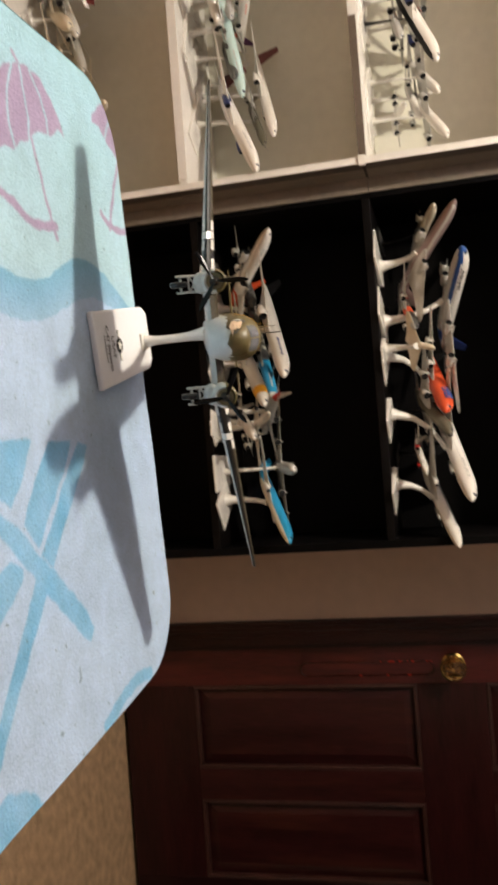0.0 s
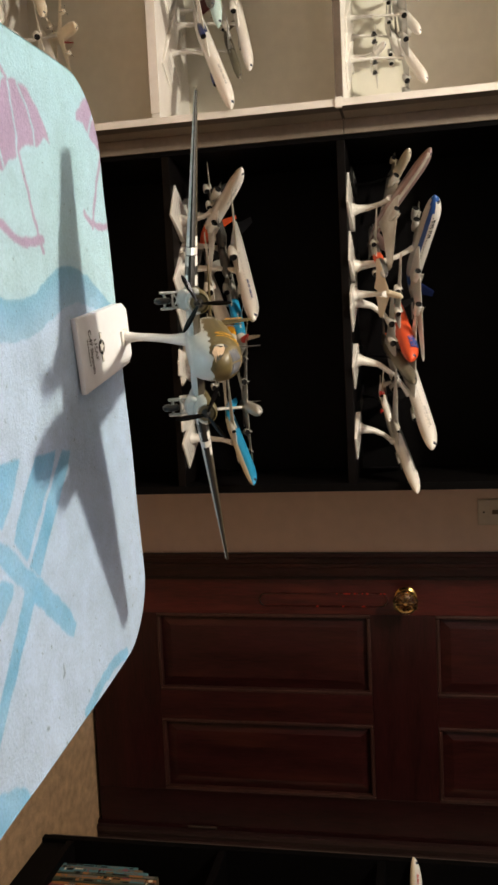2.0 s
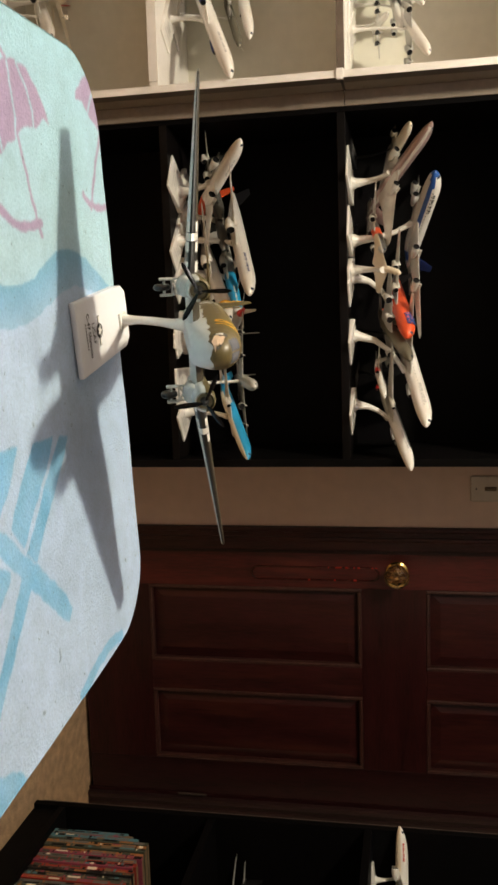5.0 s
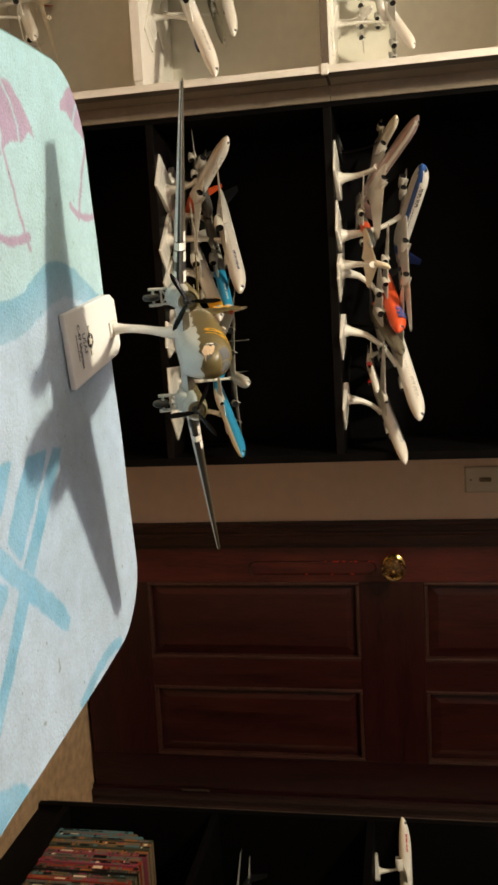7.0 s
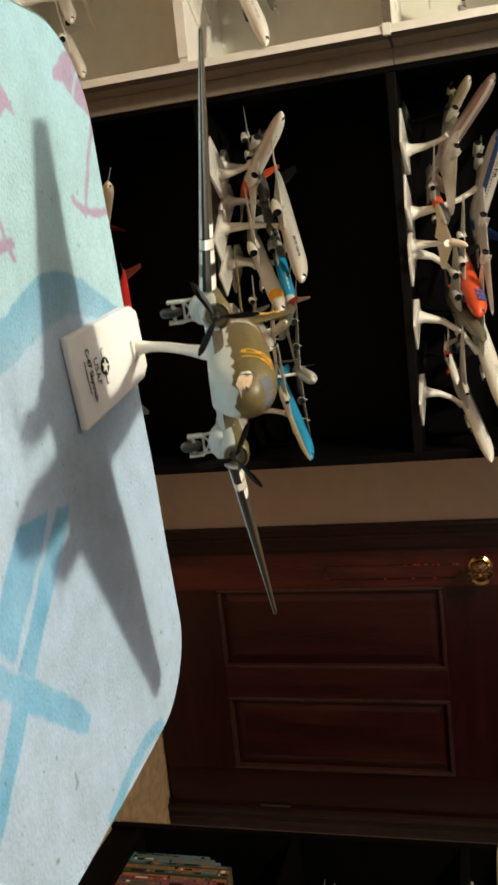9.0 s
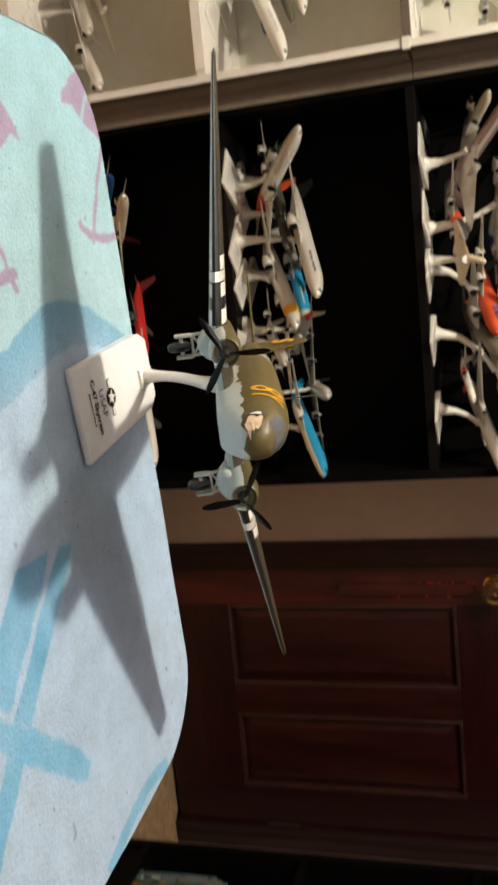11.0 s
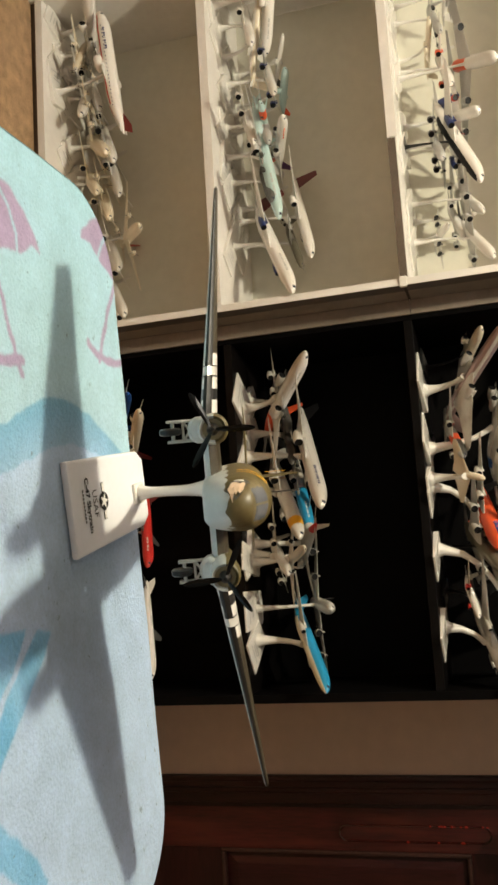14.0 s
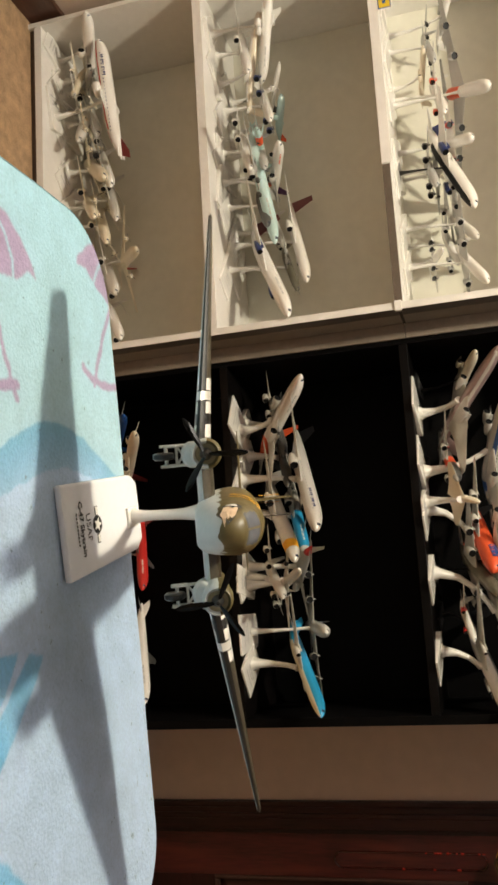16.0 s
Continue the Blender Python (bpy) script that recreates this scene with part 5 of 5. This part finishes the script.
airliner((-2.037, -0.49, 0.17), (-1.962, -0.32, 0.097), "white airliner model low on the shelf", P_WHITE, wings=P_WHITE, fat=0.078, base=0.035, front=-0.473)
airliner((-1.606, -0.46, 0.19), (-1.802, -0.22, 0.022), "cream four-engined propeller airplane model", P_CREAM, wings=P_CREAM, engines=4, straight=True, base=0.035, front=-0.473)
airliner((-1.417, -0.45, 0.263), (-1.469, -0.22, 0.104), "cream propeller airplane model with a red fin", P_CREAM, wings=P_CREAM, engines=2, straight=True, fin=P_RED, base=0.035, front=-0.473)
airliner((-1.522, -0.4, 0.193), (-1.709, -0.26, 0.106), "silver jet airliner model", P_SILVER, wings=P_SILVER, base=0.035, front=-0.473)
airliner((-1.51, -0.46, 0.161), (-1.662, -0.28, 0.049), "cream jet model with dark engines", P_CREAM, wings=P_CREAM, engines=2, base=0.035, front=-0.473)
airliner((-1.205, -0.44, 0.211), (-1.363, -0.26, 0.095), "white airliner model beside the bookcase side", P_WHITE, wings=P_WHITE, base=0.035, front=-0.473)
airliner((-0.98, -0.44, 0.238), (-0.904, -0.22, 0.117), "cream airliner model on the lowest shelf", P_CREAM, wings=P_CREAM, fin=P_MAROON, base=0.03)
airliner((-0.621, -0.45, 0.248), (-0.801, -0.28, 0.174), "red airliner model with white lettering", P_RED, wings=P_DARK, fin=P_MAROON, letters=P_WHITE, span=0.6, base=0.03)
airliner((-0.376, -0.44, 0.239), (-0.591, -0.28, 0.162), "white airliner model with short dark wings", P_WHITE, wings=P_DARK, fin=P_WHITE, span=0.6, letters=P_GREY, fin_up=0.1, base=0.03)
airliner((-1.032, -0.4, 0.194), (-0.984, -0.2, 0.079), "dark blue airliner model", P_BLUE, wings=P_SILVER, base=0.03)
airliner((-0.643, -0.46, 0.607), (-0.602, -0.28, 0.51), "grey-cream airliner model with short wings", P_CREAM, P_SILVER, wings=P_SILVER, base=0.440)
airliner((-0.907, -0.34, 0.562), (-1.085, -0.16, 0.485), "dark airliner model behind lighter ones", P_DARK, wings=P_SILVER, engines=4, base=0.440)
airliner((-0.586, -0.44, 0.564), (-0.676, -0.24, 0.474), "silver airliner model on a low stand", P_SILVER, wings=P_SILVER, engines=4, base=0.440)
airliner((-0.806, -0.4, 0.946), (-0.92, -0.2, 0.903), "dark airliner model with a red band low among others", P_DARK, P_GREY, wings=P_SILVER, fin=P_RED, nose_paint=P_ORANGE, zone=(0.3, 0.5), front=-0.22, stand_m=P_BLACK, base_size=(0.05, 0.08), base=0.860)
airliner((-0.477, -0.40, 0.945), (-0.563, -0.27, 0.915), "white airliner model with a red engine", P_WHITE, wings=P_SILVER, engine=P_RED, fin=P_WHITE, front=-0.22, stand_m=P_BLACK, base_size=(0.05, 0.08), base=0.860)
airliner((-1.795, -0.46, 0.563), (-1.995, -0.33, 0.515), "white airliner model on a low stand", P_WHITE, wings=P_WHITE, base=0.458, front=-0.473)
airliner((-1.555, -0.46, 0.555), (-1.737, -0.3, 0.491), "white jet model with silver wings", P_WHITE, wings=P_SILVER, engines=4, base=0.458, front=-0.473)
airliner((-1.662, -0.45, 0.572), (-1.654, -0.26, 0.541), "pale aqua model with a red mark", P_PALE, wings=P_PALE, nose_paint=P_ORANGE, zone=(0.2, 0.36), fat=0.045, base=0.458, front=-0.473)
airliner((-1.421, -0.44, 0.582), (-1.603, -0.28, 0.522), "dark grey propeller airplane model with an orange fin", P_DARK, wings=P_DARK, engines=4, straight=True, fin=P_ORANGE, base=0.458, front=-0.473)
airliner((-1.403, -0.34, 0.596), (-1.541, -0.24, 0.544), "silver airliner model among others", P_SILVER, wings=P_SILVER, engines=4, base=0.458, front=-0.473)
airliner((-1.846, -0.45, 0.108), (-1.996, -0.34, 0.088), "cream jet model on a white stand", P_CREAM, wings=P_CREAM, base=0.035, front=-0.473)
airliner((-1.715, -0.46, 0.125), (-1.919, -0.28, 0.073), "silver propeller airplane model", P_SILVER, wings=P_SILVER, engines=4, straight=True, base=0.035, front=-0.473)
airliner((-1.757, -0.4, 0.15), (-1.967, -0.24, 0.037), "white jet model with thin wings", P_WHITE, wings=P_WHITE, span=1.2, base=0.035, front=-0.473)
airliner((-1.458, -0.42, 0.174), (-1.633, -0.26, 0.079), "cream propeller airplane model", P_CREAM, wings=P_CREAM, engines=4, straight=True, base=0.035, front=-0.473)
airliner((-1.314, -0.45, 0.205), (-1.488, -0.26, 0.091), "silver jet model near the board", P_SILVER, wings=P_SILVER, base=0.035, front=-0.473)
airliner((-1.519, -0.38, 0.997), (-1.547, -0.26, 0.934), "white airliner model with black engines", P_WHITE, wings=P_GREY, engines=4, span=1.3, pods=1.22, base=0.872, front=-0.473, arm_w=0.44)
airliner((-1.621, -0.42, 0.997), (-1.795, -0.28, 0.965), "white airliner model with red engines", P_WHITE, wings=P_WHITE, engine=P_ORANGE, pods=1.22, base=0.872, front=-0.473, arm_w=0.44)
airliner((-1.288, -0.36, 0.992), (-1.437, -0.24, 0.955), "white airliner model with black engines", P_WHITE, wings=P_GREY, engines=4, span=1.3, pods=1.22, base=0.872, front=-0.473, arm_w=0.44)
airliner((-1.919, -0.44, 0.151), (-1.918, -0.3, 0.066), "grey four-engined propeller airplane model", P_GREY, wings=P_GREY, engines=4, straight=True, pods=1.2, base=0.035, front=-0.473)
airliner((-1.819, -0.4, 0.113), (-1.806, -0.26, 0.068), "cream propeller airplane model with black engines", P_CREAM, wings=P_CREAM, engine=P_BLACK, engines=4, straight=True, pods=1.2, base=0.035, front=-0.473)
airliner((-1.877, -0.38, 0.149), (-1.999, -0.35, 0.118), "silver-grey jet model with dark engines", P_GREY, wings=P_SILVER, engines=4, engine=P_DARK, pods=1.3, base=0.035, front=-0.473)
airliner((-1.591, -0.44, 0.199), (-1.782, -0.28, 0.098), "white jet model with dark engines", P_WHITE, wings=P_GREY, engine=P_DARK, pods=1.3, base=0.035, front=-0.473)
airliner((-1.57, -0.42, 0.579), (-1.739, -0.28, 0.53), "grey propeller airplane model with dark engines", P_GREY, wings=P_GREY, engine=P_DARK, engines=4, straight=True, pods=1.2, base=0.458, front=-0.473)
airliner((-1.687, -0.42, 0.6), (-1.86, -0.28, 0.548), "white jet model with navy engines", P_WHITE, wings=P_GREY, engine=P_NAVY, engines=4, pods=1.3, base=0.458, front=-0.473)
airliner((-1.748, -0.42, 0.984), (-1.904, -0.3, 0.956), "grey propeller airplane model with black engines", P_GREY, wings=P_GREY, engine=P_BLACK, engines=4, straight=True, base=0.872, front=-0.473, arm_w=0.44)
airliner((-1.444, -0.44, 0.963), (-1.585, -0.3, 0.937), "grey jet model with black engines", P_GREY, wings=P_GREY, engine=P_BLACK, engines=4, pods=1.4, base=0.872, front=-0.473, arm_w=0.44)
airliner((-1.31, -0.42, 0.961), (-1.315, -0.28, 0.917), "white jet model with navy engines", P_WHITE, wings=P_WHITE, engine=P_BLACK, engines=4, pods=1.4, base=0.872, front=-0.473, arm_w=0.44)
airliner((0.585, -0.386, 0.972), (0.795, -0.486, 0.976), "white airliner model with red lettering beyond the books", P_WHITE, P_CREAM, wings=P_WHITE, letters=P_RED, base=0.90, base_size=(0.04, 0.06), front=-1.2, fat=0.066, sharp=2.2, span=0.55)
airliner((0.605, -0.625, 0.9), (0.775, -0.715, 0.902), "white airliner model with a dark red nose", P_WHITE, wings=P_WHITE, nose_paint=P_MAROON, zone=(-0.1, 0.22), base=0.90, base_size=(0.04, 0.06), front=-1.2, fat=0.09, span=0.6)
airliner((0.750, -0.654, 0.570), (0.750, -0.404, 0.574), "black airplane model with long thin silver wings", P_BLACK, wings=P_SILVER, fin=P_INK, stand_m=P_BLACK, base=0.50, base_size=(0.05, 0.08), front=-1.2, fat=0.04, engines=0, span=1.2, straight=True)
